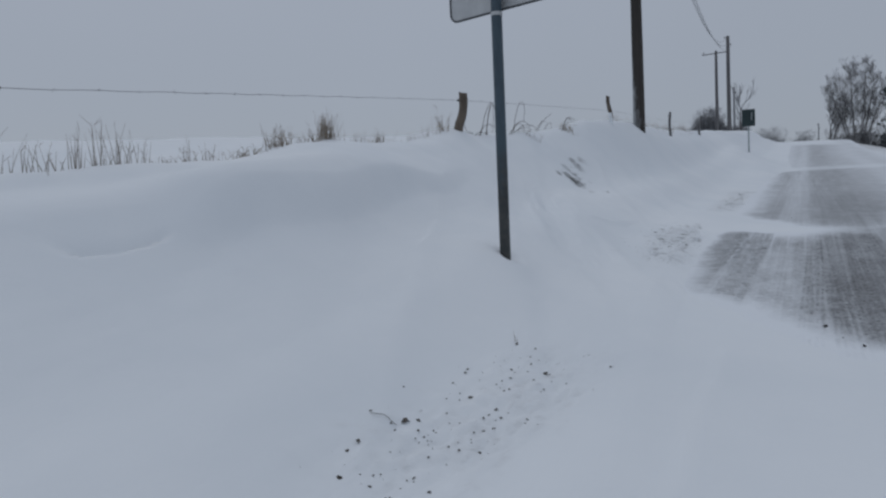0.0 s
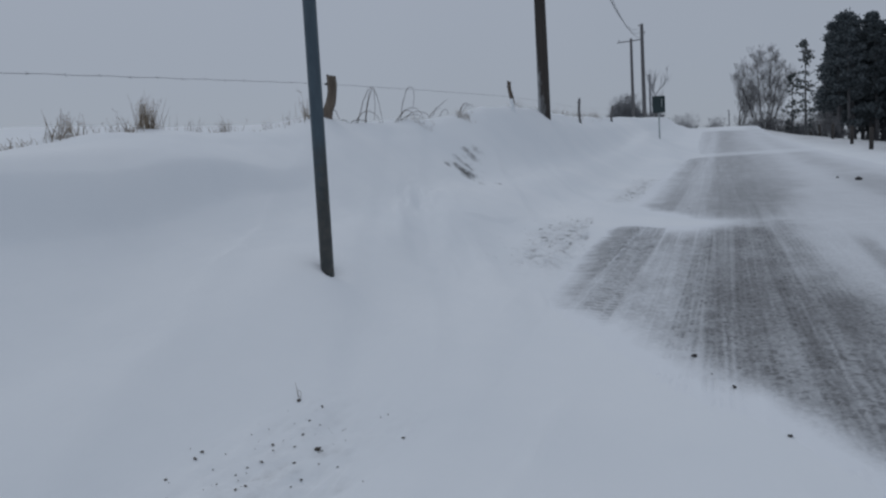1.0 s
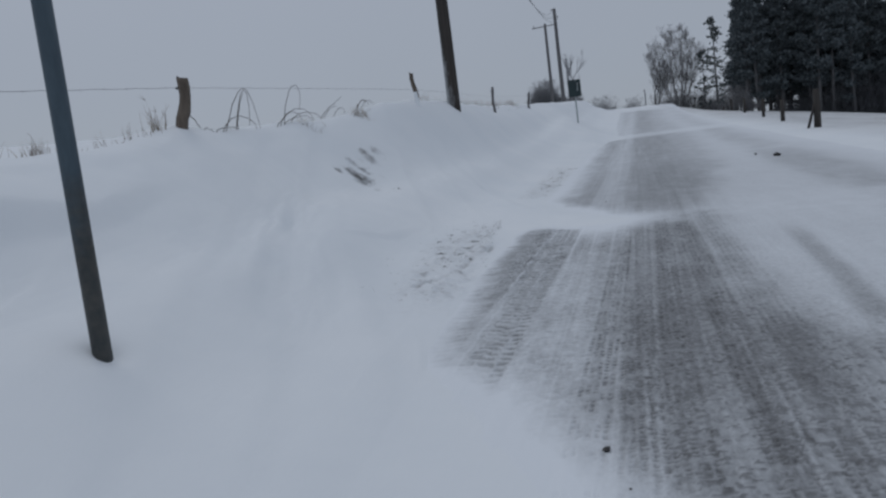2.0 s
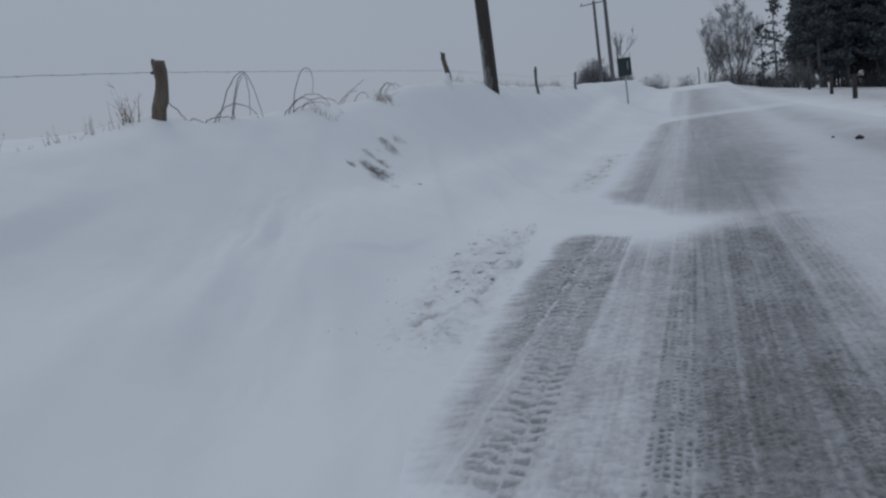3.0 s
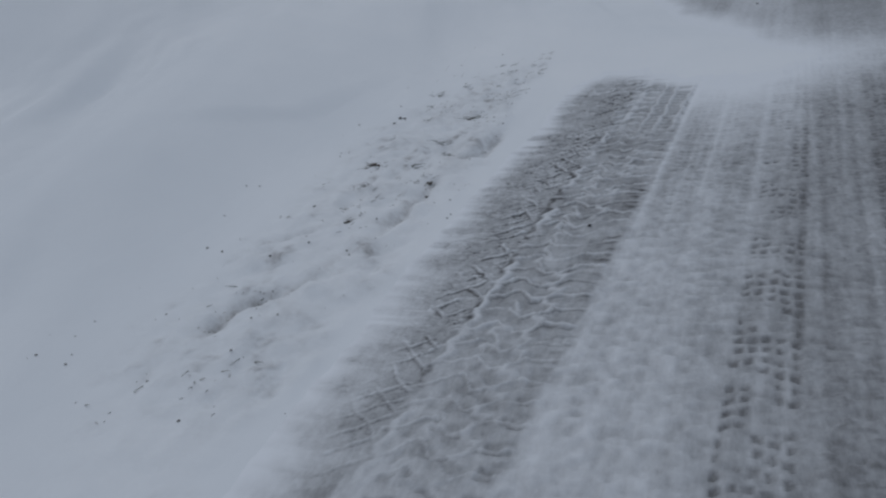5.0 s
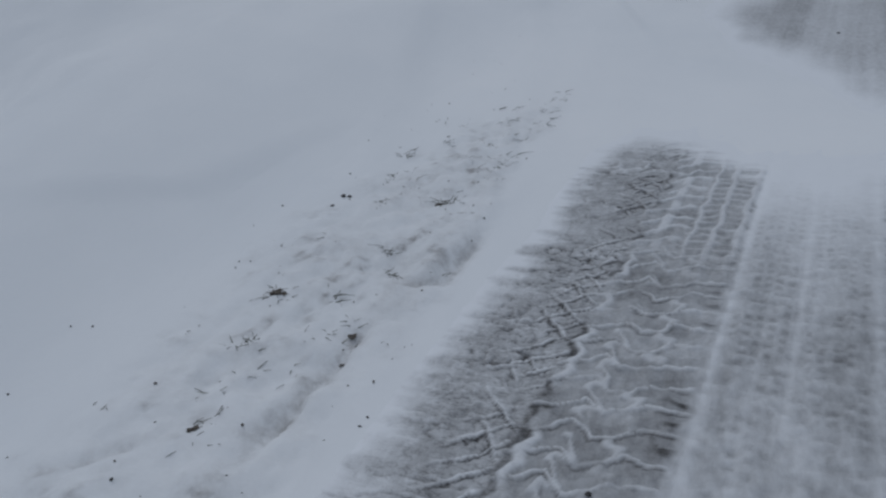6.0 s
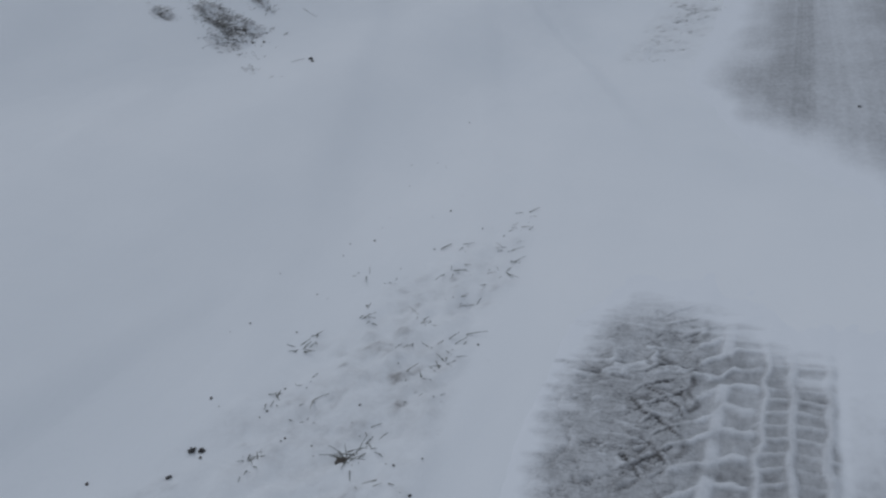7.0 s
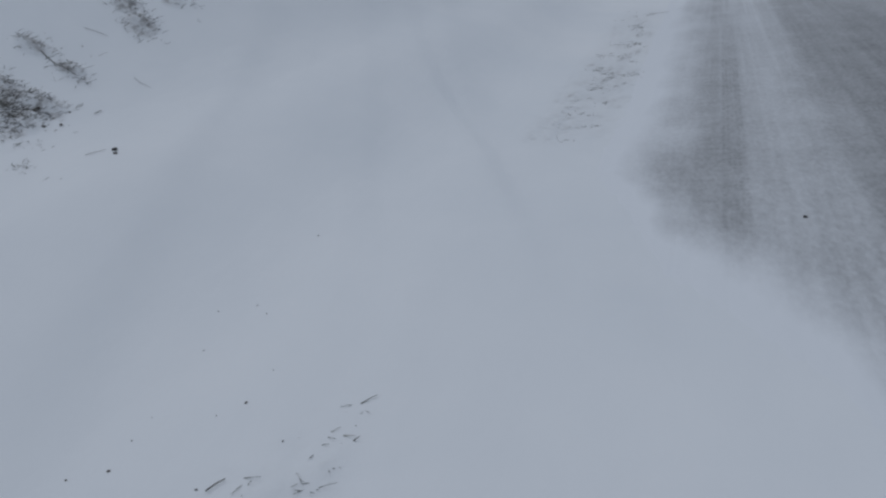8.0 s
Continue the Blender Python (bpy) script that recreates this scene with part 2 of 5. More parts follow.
BANK_X = [-3.0, -2.6, -2.3, -2.05, -1.85, -1.6, -1.35, -1.1, -0.85, -0.5, -0.3]
BANK_H = [1.12, 0.97, 0.74, 0.54, 0.41, 0.35, 0.28, 0.13, 0.06, 0.012, 0.0]


def bank(x):
    return sum(np.interp(x + o, BANK_X, BANK_H) for o in (-0.14, -0.07, 0.0, 0.07, 0.14)) / 5


def bank_x(x, y):
    """Where a place lies across the bank: about -2.85 at its crest, -0.3 at its foot."""
    foot = np.interp(y, [9, 12, 20, 60], [-0.3, -0.08, 0.5, 3.6])
    crest = np.interp(y, [8, 9.5, 11, 12.8, 15.2, 20.6, 30, 60], [-2.85, -2.8, -2.55, -2.25, -2.05, -1.85, -1.2, 1.2])
    return -0.3 + (x - foot) * 2.55 / (foot - crest)


def base_z(x, y):
    """The ground under the drifts: road bed, bank and fields."""
    bed = road_z(x, y)
    xr = bank_x(x, y)
    left = step(-2.55, -3.15, xr)
    z = (bed + bank(xr)) * (1 - left) + field_left(x, y) * left
    z = z + np.interp(y, [4.5, 7, 7.5, 8.4, 9.5, 10.9, 12.0, 12.8, 15.2, 20.6, 30, 50], [0, 0.09, 0.01, 0.02, 0.08, 0.18, 0.27, 0.33, 0.26, 0.16, 0.1, 0]) * np.exp(-(((xr + 2.75) / 0.45) ** 2))
    z = z - 0.071 * step(3.7, 2.6, y) * step(-0.45, -0.8, x) * step(-2.0, -1.5, x)
    z = z - (0.18 * step(3.9, 2.4, y) + 0.03 * step(7.0, 5.5, y)) * step(-2.25, -2.60, x) * step(-10.0, -4.0, x)
    z = z + 0.16 * np.exp(-(((xr + 2.25) / 0.45) ** 2)) * step(12.5, 14.3, y) * step(45, 30, y)
    z = z + 0.44 * np.exp(-(((x - 0.20) / 0.9) ** 2) - ((y - 28.5) / 6.0) ** 2)
    z = z - 0.085 * np.exp(-(((y - 3.15) / 0.55) ** 2) - ((x + 2.74) / 0.26) ** 2)
    z = z - np.interp(y, [3.3, 3.9, 4.8, 5.6, 6.3, 6.75, 6.95], [0, 0.05, 0.07, 0.10, 0.09, 0.03, 0]) * np.exp(-(((x + 2.85) / 0.5) ** 2))
    crown = np.interp(y, [2.4, 2.9, 3.7, 4.9, 5.7, 6.6], [-2.76, -2.83, -2.95, -3.12, -3.08, -2.95])
    z = z + np.interp(y, [1.2, 2.2, 2.5, 3.0, 3.4, 3.72, 4.0, 4.5, 4.9, 5.3, 5.75, 6.1, 6.4], [-0.025, -0.025, 0, 0.025, 0, -0.015, 0.072, 0.05, 0.085, 0.06, 0.062, 0.01, 0]) * np.exp(-(((x - crown) / 0.30) ** 2))
    edge = road_left(y) + 4.3
    far_dip = 0.5 * step(42.0, 84.0, y) + 0.45 * step(0.0, 4.0, x - 4.5 - 0.12 * y) * step(12.0, 30.0, y)
    right = step(0.0, 0.9 + 0.03 * np.maximum(y, 0), x - edge - np.interp(y, [0, 36, 44, 60], [0.2, 1.35, 0.4, -1.5]))
    rise = np.interp(x * 88 / np.maximum(y, 30), [8, 10, 13, 16, 20, 23, 27, 34, 37, 60], [0.5, 1.5, 2.4, 2.25, 2.4, 2.1, 1.75, 1.0, 0.65, 0.6]) * step(26.0, 90.0, y)
    return z * (1 - right) + (field_right(x, y) - far_dip + rise) * right


NEAR_X = [-0.6, -0.42, -0.3, -0.18, 0.0, 0.15, 0.4, 0.6, 1.0, 3.0]
NEAR_Y = [5.2, 4.25, 4.1, 3.95, 3.5, 3.25, 3.0, 2.55, 1.4, -3.0]
FAR_X = [-0.5, -0.3, -0.18, 0.0, 0.14, 0.4, 0.55, 0.75, 1.1, 1.45, 2.0, 4.5]
FAR_Y = [7.3, 7.5, 7.68, 7.6, 7.45, 7.42, 7.60, 7.88, 7.86, 7.66, 7.6, 8.2]
TWO_X = [-0.25, -0.06, 0.08, 0.22, 0.36, 0.52, 0.7, 1.2, 2.0, 4.5]
TWO_Y = [9.9, 9.30, 8.78, 8.52, 8.26, 7.96, 7.72, 7.74, 7.60, 8.05]


def bare(x, y):
    """How far inside the wind-swept road a place lies, in metres; below 0 under drifted snow."""
    wob = 0.10 * (fbm(x * 3.1, y * 2.3, 5) - 0.5) + 0.05 * (fbm(x * 11, y * 7, 9) - 0.5)
    one = np.minimum(np.minimum(1.1 * (x - road_left(y) + 0.05), np.interp(x, [0.0, 0.5], [0.55, 0.95]) * (y - np.interp(x, NEAR_X, NEAR_Y))),
                     0.6 * (np.interp(x, FAR_X, FAR_Y) - y + 0.10))
    two = np.minimum(np.minimum(1.3 * (x - (road_left(y) - 0.03)), 0.6 * (y - np.interp(x, TWO_X, TWO_Y) + 0.06)), 0.5 * (23.4 - y + 0.35 * x))
    three = np.minimum(np.minimum(x - (road_left(y) + 0.35), 0.4 * (y - 24.6 - 0.2 * x)), 0.3 * (52 - y))
    inside = np.maximum(np.maximum(one, two), three)
    return np.minimum(inside, road_left(y) + 4.1 - x) + wob


DUNES = [-0.55, -0.05, 0.34, 0.74, 1.37, 1.9, 2.4, 3.1, 3.9, 4.9, 6.0]


def drift(x, y):
    """Wind-laid relief of the snow itself: long tails that rise slowly and break off at a soft edge."""
    xr = bank_x(x, y)
    on_bank = step(-0.30, -0.9, xr) * step(-3.4, -2.5, xr)
    a, b = 0.95 * x + 0.31 * y, -0.31 * x + 0.95 * y
    aw = a + 0.10 * (fbm(a * 1.2, b * 0.9, 23) - 0.5) + 0.05 * (fbm(a * 4, b * 2.2, 24) - 0.5)
    tails = 0.0
    for lo, hi in zip(DUNES[:-1], DUNES[1:]):
        t = (aw - lo) / (hi - lo)
        tails = tails + np.where((t >= 0) & (t < 1), (1 - t) * step(0.0, 0.32, t) - 0.28, 0.0)
    strength = 0.35 + 0.9 * fbm(a * 0.8, b * 0.5, 25)
    long_waves = -0.022 * tails * strength + (fbm(a * 2.0, b * 0.7, 22) - 0.5) * 0.030
    lip = -2.17 - 0.05 * np.maximum(y - 3.3, 0) + 0.035 * np.sin(y * 4.1) + 0.05 * (fbm(y * 1.7, y * 0 + 3, 29) - 0.5)
    ledge = 0.10 * step(lip + 0.10, lip - 0.03, x) * step(6.5, 4.0, y) * step(-3.0, -2.6, x) * step(1.9, 2.8, y) + 0.10 * step(2.8, 1.9, y) * step(-2.2, -2.65, x) * step(-3.0, -2.6, x)
    ledge = ledge + 0.055 * step(lip + 0.13, lip + 0.02, x) * step(-2.65, -2.2, x) * step(2.05, 2.5, y) * step(5.2, 3.8, y)
    # a thin overhung lip with a shallow hollow under it
    rim = x - np.interp(y, [1.50, 1.63, 1.655, 1.70, 1.82, 1.94, 2.11], [-2.22, -2.155, -2.131, -2.111, -2.108, -2.113, -2.140])
    lens = step(1.57, 1.72, y) * step(2.13, 2.05, y)
    cornice = lens * (-0.042 * step(0.006, -0.004, rim) * np.exp(np.minimum(rim, 0.0) / 0.030))
    crest = 0.14 * (fbm(x * 0.7 + 3, y * 0.75, 31) - 0.5) * step(-2.2, -2.9, xr) * step(30.0, 12.0, -x)
    line = x - np.interp(y, [1.2, 2.38, 2.56, 3.03], [-0.33, -0.277, -0.242, -0.217])
    groove = 0.020 * step(-0.014, 0.012, line) * np.exp(-np.maximum(line, 0.0) / 0.10) * step(3.25, 2.8, y) * step(1.0, 2.0, y)
    # the foot of the bank, a scoured hollow above it, and a small crescent lip
    a_line = x - np.interp(y, [3.6, 4.13, 4.36, 5.35, 6.4, 7.56, 8.2], [-0.30, -0.457, -0.575, -0.958, -1.39, -1.82, -1.95]) + 0.03 * (fbm(y * 3, y * 0 + 5, 33) - 0.5)
    foot = 0.009 * step(0.08, -0.06, a_line) * (0.4 + 1.2 * fbm(x * 2.5, y * 1.5, 35)) * np.exp(np.minimum(a_line, 0.0) / 0.35) * step(3.4, 4.2, y) * step(8.3, 7.0, y)
    b_line = x - np.interp(y, [4.6, 5.04, 5.77, 7.0], [-1.15, -1.28, -1.56, -1.95])
    wander = b_line + 0.05 * (fbm(y * 2.2, y * 0 + 9, 36) - 0.5)
    scour = (-0.045 * np.exp(-((wander / 0.10) ** 2)) + 0.048 * (fbm(wander * 13, y * 1.7, 34, 3) - 0.5) * np.exp(-((wander / 0.26) ** 2))) * step(4.3, 5.0, y) * step(7.4, 6.4, y)
    c_line = np.interp(y, [6.3, 6.62, 6.74, 6.9, 7.1, 7.4], [-1.42, -1.235, -1.15, -1.125, -1.11, -1.06]) - x
    crescent = 0.020 * step(-0.05, 0.03, c_line) * np.exp(-np.maximum(c_line, 0.0) / 0.20) * step(6.25, 6.6, y) * step(7.5, 6.9, y)
    # two long tails that run down the bank farther on
    d_line = x - np.interp(y, [7.6, 7.9, 8.7, 9.9, 10.7, 11.5], [-1.10, -1.14, -1.34, -1.76, -1.95, -2.1])
    e_line = x - np.interp(y, [8.3, 8.62, 9.16, 9.76, 10.8, 12.0, 13.5], [-0.16, -0.23, -0.41, -0.63, -1.13, -1.60, -1.9])
    crescent = crescent + 0.016 * step(0.10, -0.06, d_line) * np.exp(np.minimum(d_line, 0.0) / 0.25) * step(7.5, 8.2, y) * step(11.4, 10.2, y)
    crescent = crescent + 0.022 * step(0.07, -0.05, e_line) * np.exp(np.minimum(e_line, 0.0) / 0.30) * step(8.4, 9.0, y) * step(13.4, 11.5, y)
    scallop = (0.026 * step(0.6, -1.2, x) + 0.045 * step(-1.1, -1.7, x)) * (fbm(a * 1.6 + 7, b * 0.8, 41, 4) - 0.5)
    fine = 0.004 * (fbm(a * 14, b * 6, 51) - 0.5)
    far = step(40.0, 8.0, np.hypot(x, y - 4))
    return long_waves * on_bank * far + ledge + cornice + crest + (groove + foot + scour + crescent + scallop + fine) * far


def rough_zone(x, y):
    """Where the plough left the verge scraped: grit, turf and clods near the surface (0 to 1)."""
    ragged = 0.10 * (fbm(x * 6, y * 4, 64) - 0.5)
    edge_l = np.interp(y, [5.2, 5.8, 6.6, 7.0, 7.4, 7.8, 8.1], [-0.88, -0.93, -0.96, -0.93, -0.84, -0.72, -0.52]) + ragged
    edge_r = np.interp(y, [5.2, 6.2, 7.0, 7.5, 8.2], [-0.44, -0.40, -0.42, -0.46, -0.42]) + ragged
    verge = step(0.0, 0.20, x - edge_l) * step(0.0, 0.08, edge_r - x) * step(4.9, 5.6, y) * step(8.15, 7.5, y)
    near = step(0.30, 0.08, np.abs(x + 0.86 - 0.16 * (y - 2.3))) * step(1.3, 1.8, y) * step(3.1, 2.6, y)
    mid = road_left(y) - 0.20
    second = step(0.24, 0.08, np.abs(x - mid)) * step(9.7, 10.2, y) * step(15.0, 13.0, y)
    return np.maximum(np.maximum(verge, 1.1 * near), 0.9 * second)


def turf_zone(x, y):
    """Turf laid bare on the face of the bank."""
    total = 0.0
    for cx, cy, ax, ay in TURF:
        total = np.maximum(total, np.exp(-(((x - cx) / ax) ** 2) - ((y - cy) / ay) ** 2))
    return total


TURF = [(-2.065, 8.86, 0.065, 0.10), (-1.97, 8.91, 0.075, 0.10), (-1.94, 8.75, 0.065, 0.11), (-2.17, 9.19, 0.040, 0.055), (-2.12, 9.77, 0.055, 0.10), (-2.21, 9.83, 0.045, 0.07), (-2.15, 10.08, 0.035, 0.06), (-2.13, 8.63, 0.035, 0.05), (-2.06, 9.22, 0.035, 0.05)]


def furrow(x, y):
    """Ragged scratches that a plough blade drew along the verge."""
    jag = 0.022 * (vnoise(x * 9, y * 9, 66) - 0.5) + 0.012 * np.sin(7 * y)
    line = np.interp(y, [5.55, 5.64, 5.72, 5.80, 5.96, 6.16, 6.30, 6.60, 6.66, 6.93], [-0.715, -0.706, -0.659, -0.602, -0.593, -0.558, -0.528, -0.533, -0.462, -0.455])
    depth = np.interp(y, [5.5, 5.56, 5.7, 5.8, 5.95, 6.1, 6.2, 6.42, 6.5, 6.6, 6.66, 6.85, 6.95], [0, 1, 1, 0.45, 0.3, 0.5, 1, 1, 0.5, 0.3, 0.7, 0.8, 0])
    one = np.exp(-(((x - line + jag) / 0.019) ** 2)) * depth
    two = 0.7 * np.exp(-(((x + 0.785 - 0.8 * (y - 5.96) + jag) / 0.014) ** 2)) * step(5.88, 5.93, y) * step(6.06, 6.0, y)
    three = 0.6 * np.exp(-(((x + 0.565 - 0.62 * (y - 6.16) + jag) / 0.014) ** 2)) * step(6.08, 6.13, y) * step(6.24, 6.19, y)
    return np.minimum(one + two + three, 1.0) * (0.55 + 0.45 * step(0.3, 0.55, vnoise(x * 16, y * 12, 65)))


def snow_z(x, y):
    """The top of the snow."""
    b = bare(x, y)
    on_road = step(-0.7, -0.25, x - road_left(y)) * step(0.5, -0.2, x - road_left(y) - 4.3)
    under = step(-0.03, 0.35, b) * on_road
    over = (0.03 * step(0.05, -0.85, b) - 0.012 * np.clip(b, -0.3, 0.6)) * on_road
    rough = (0.034 * (fbm(x * 24, y * 17, 61, 4) - 0.55) + 0.016 * (0.5 - np.abs(2 * fbm(x * 8, y * 4, 67, 3) - 1))) * rough_zone(x, y) + 0.075 * (fbm(x * 21, y * 21, 63, 4) - 0.42) * step(0.15, 0.7, turf_zone(x, y))
    rough = rough + 0.010 * (fbm(x * 55, y * 42, 124, 2) - 0.5) * rough_zone(x, y) - 0.026 * furrow(x, y) + 0.045 * np.exp(-((x + 1.34) ** 2 + (y - 3.77) ** 2) / 0.16) - 0.032 * np.exp(-((x + 1.31) ** 2 + (y - 3.76) ** 2) / 0.004) + 0.012 * np.exp(-(((x + 0.54 - 0.10 * (y - 6.3)) / 0.05) ** 2)) * step(5.3, 5.7, y) * step(7.6, 7.0, y)
    return base_z(x, y) + drift(x, y) * (1 - step(-0.35, 0.0, b) * on_road) + over - 0.05 * under + rough


def ground_z(x, y):
    x, y = np.float64(x), np.float64(y)
    z = float(snow_z(x, y))
    if road_left(y) - 0.4 < x < road_left(y) + 4.4 and -4 < y < 60:
        z = max(z, float(road_z(x, y)))
    return z

# ---- building helpers ----
def mesh_of(name, verts, faces, mat, smooth=True):
    me = bpy.data.meshes.new(name)
    me.from_pydata([tuple(v) for v in verts], [], faces)
    me.materials.append(mat)
    if smooth:
        me.polygons.foreach_set("use_smooth", [True] * len(me.polygons))
    me.update()
    return me


def part(name, me, parent, label="", m=None):
    ob = new(name, me)
    ob.parent = parent
    if m is not None:
        ob.matrix_basis = m
    return tagged(ob, label)


def thing(name, x, y, z, label, category, group="", kind="", rz=0.0):
    ob = new(name)
    ob.empty_display_size = 0.05
    ob.matrix_world = pose(x, y, z, 0, 0, rz)
    return tagged(ob, label, category, group, kind)


def tubes(paths, sides=5, flat=1.0):
    """Round, tapering rods along polylines of (point, radius); closed at both ends."""
    verts, faces = [], []
    for path in paths:
        start = len(verts)
        pts = [Vector(p) for p, _ in path]
        up = Vector((0.31, 0.17, 0.93))
        for i, (p, (_, r)) in enumerate(zip(pts, path)):
            d = (pts[min(i + 1, len(pts) - 1)] - pts[max(i - 1, 0)]).normalized()
            a = d.cross(up)
            if a.length < 1e-3:
                a = d.cross(Vector((1, 0, 0)))
            a.normalize()
            b = a.cross(d)
            for k in range(sides):
                t = 2 * math.pi * k / sides
                verts.append(p + a * (r * math.cos(t)) + b * (r * flat * math.sin(t)))
        for i in range(len(path) - 1):
            for k in range(sides):
                k2 = (k + 1) % sides
                faces.append((start + i * sides + k, start + i * sides + k2, start + (i + 1) * sides + k2, start + (i + 1) * sides + k))
        faces.append(tuple(start + k for k in reversed(range(sides))))
        faces.append(tuple(start + (len(path) - 1) * sides + k for k in range(sides)))
    return verts, faces


def grid_sheet(name, xs, ys, height, mat, attribute, values):
    gx, gy = np.meshgrid(xs, ys)
    z = height(gx, gy)
    nx, ny = len(xs), len(ys)
    me = bpy.data.meshes.new(name)
    me.vertices.add(nx * ny)
    me.vertices.foreach_set("co", np.stack([gx, gy, z], -1).astype(np.float32).ravel())
    i = np.arange((nx - 1) * (ny - 1))
    a = (i // (nx - 1)) * nx + i % (nx - 1)
    quads = np.stack([a, a + 1, a + nx + 1, a + nx], -1).astype(np.int32)
    me.loops.add(quads.size)
    me.loops.foreach_set("vertex_index", quads.ravel())
    me.polygons.add(len(quads))
    me.polygons.foreach_set("loop_start", np.arange(0, quads.size, 4, dtype=np.int32))
    me.polygons.foreach_set("use_smooth", np.ones(len(quads), bool))
    me.update(calc_edges=True)
    me.attributes.new(attribute, "FLOAT", "POINT").data.foreach_set("value", values(gx, gy).astype(np.float32).ravel())
    me.materials.append(mat)
    me.validate()
    return new(name, me)


def add_values(ob, attribute, values):
    co = np.empty(len(ob.data.vertices) * 3, np.float32)
    ob.data.vertices.foreach_get("co", co)
    co = co.reshape(-1, 3).astype(np.float64)
    ob.data.attributes.new(attribute, "FLOAT", "POINT").data.foreach_set("value", values(co[:, 0], co[:, 1]).astype(np.float32))


def graded(lo, hi, fine, far_lo, far_hi, growth=1.09):
    mid = list(np.arange(lo, hi, fine))
    out, d, v = [], fine, lo
    while v > far_lo:
        d *= growth
        v -= d
        out.append(v)
    right, d, v = [], fine, mid[-1]
    while v < far_hi:
        d *= growth
        v += d
        right.append(v)
    return np.array(out[::-1] + mid + right)

# ---- the snow-covered land: one sheet to the horizon ----
def dirt_and_shade(x, y):
    fleck = fbm(x * 9, y * 7, 71, 4)
    spot = fbm(x * 34, y * 26, 62, 3)
    shown = rough_zone(x, y) * np.interp(y, [3.2, 4.8], [0.4, 1.0])
    verge = 0.10 * shown + 0.16 * shown * step(0.42, 0.7, fleck) + 0.55 * shown * step(0.62, 0.74, spot) * step(0.35, 0.6, fleck)
    turf = step(0.22, 0.62, turf_zone(x, y) * (0.55 + 0.9 * fleck)) * (0.30 + 0.65 * step(0.40, 0.58, spot))
    field = step(4.2, 6.0, x - 0.03 * y) * (0.62 + 0.38 * step(0.38, 0.66, fbm(x * 1.6, y * 0.6, 73, 5)))
    # the furrow term puts the trough's grey shade into the snow's colour
    return np.clip(verge + turf + 0.72 * furrow(x, y) + field, 0, 1)


GROUND_XS = graded(-3.3, 0.6, 0.028, -900, 900)
GROUND_XS = np.unique(np.concatenate([GROUND_XS[(GROUND_XS < -2.25) | (GROUND_XS > -2.02)], np.arange(-2.25, -2.02, 0.009)]))
GROUND_XS = np.unique(np.concatenate([GROUND_XS[(GROUND_XS < -1.08) | (GROUND_XS > -0.33)], np.arange(-1.08, -0.33, 0.012)]))
GROUND_YS = graded(0.2, 10.6, 0.03, -300, 1500)
GROUND_YS = np.unique(np.concatenate([GROUND_YS[(GROUND_YS < 5.1) | (GROUND_YS > 8.2)], np.arange(5.1, 8.2, 0.014)]))
GROUND_XS = np.unique(np.concatenate([GROUND_XS[(GROUND_XS < -2.26) | (GROUND_XS > -1.72)], np.arange(-2.26, -1.72, 0.011)]))
GROUND_YS = np.unique(np.concatenate([GROUND_YS[(GROUND_YS < 8.42) | (GROUND_YS > 10.2)], np.arange(8.42, 9.1, 0.013), np.arange(9.1, 10.2, 0.02)]))
GROUND_XS = GROUND_XS[np.append(True, np.diff(GROUND_XS) > 0.004)]
GROUND_YS = GROUND_YS[np.append(True, np.diff(GROUND_YS) > 0.004)]
ground = grid_sheet("ground", GROUND_XS, GROUND_YS, snow_z, SNOW, "dirt_and_shade", dirt_and_shade)
tagged(ground, "wind-packed drifted snow over verge, bank and fields", "snow", kind="structure")


# ---- the road: asphalt under packed snow and ice, with wheel tracks ----
def bump(v, half, soft):
    return step(half + soft, half, np.abs(v))


def tread_fade(x, y):
    """0 on open tread, 1 where snow has blown over its side towards the verge, in cross streaks."""
    span = np.interp(y, [4.0, 5.3, 5.8, 6.2, 7.3], [0.30, 0.24, 0.17, 0.16, 0.14])
    ragged = np.interp(y, [4.0, 5.2, 5.9, 6.7, 7.4], [0.15, 0.25, 0.6, 0.75, 0.8])
    comb = 0.65 * vnoise(x * 6, y * 36, 80) + 0.35 * vnoise(x * 13, y * 85, 79)
    t = (bare(x, y) - 0.02) / span
    end = 0.55 * step(7.40, 7.80, y + 0.25 * (comb - 0.5))
    return np.maximum(step(1.0, 0.0, t + ragged * (comb - 0.5)), end)


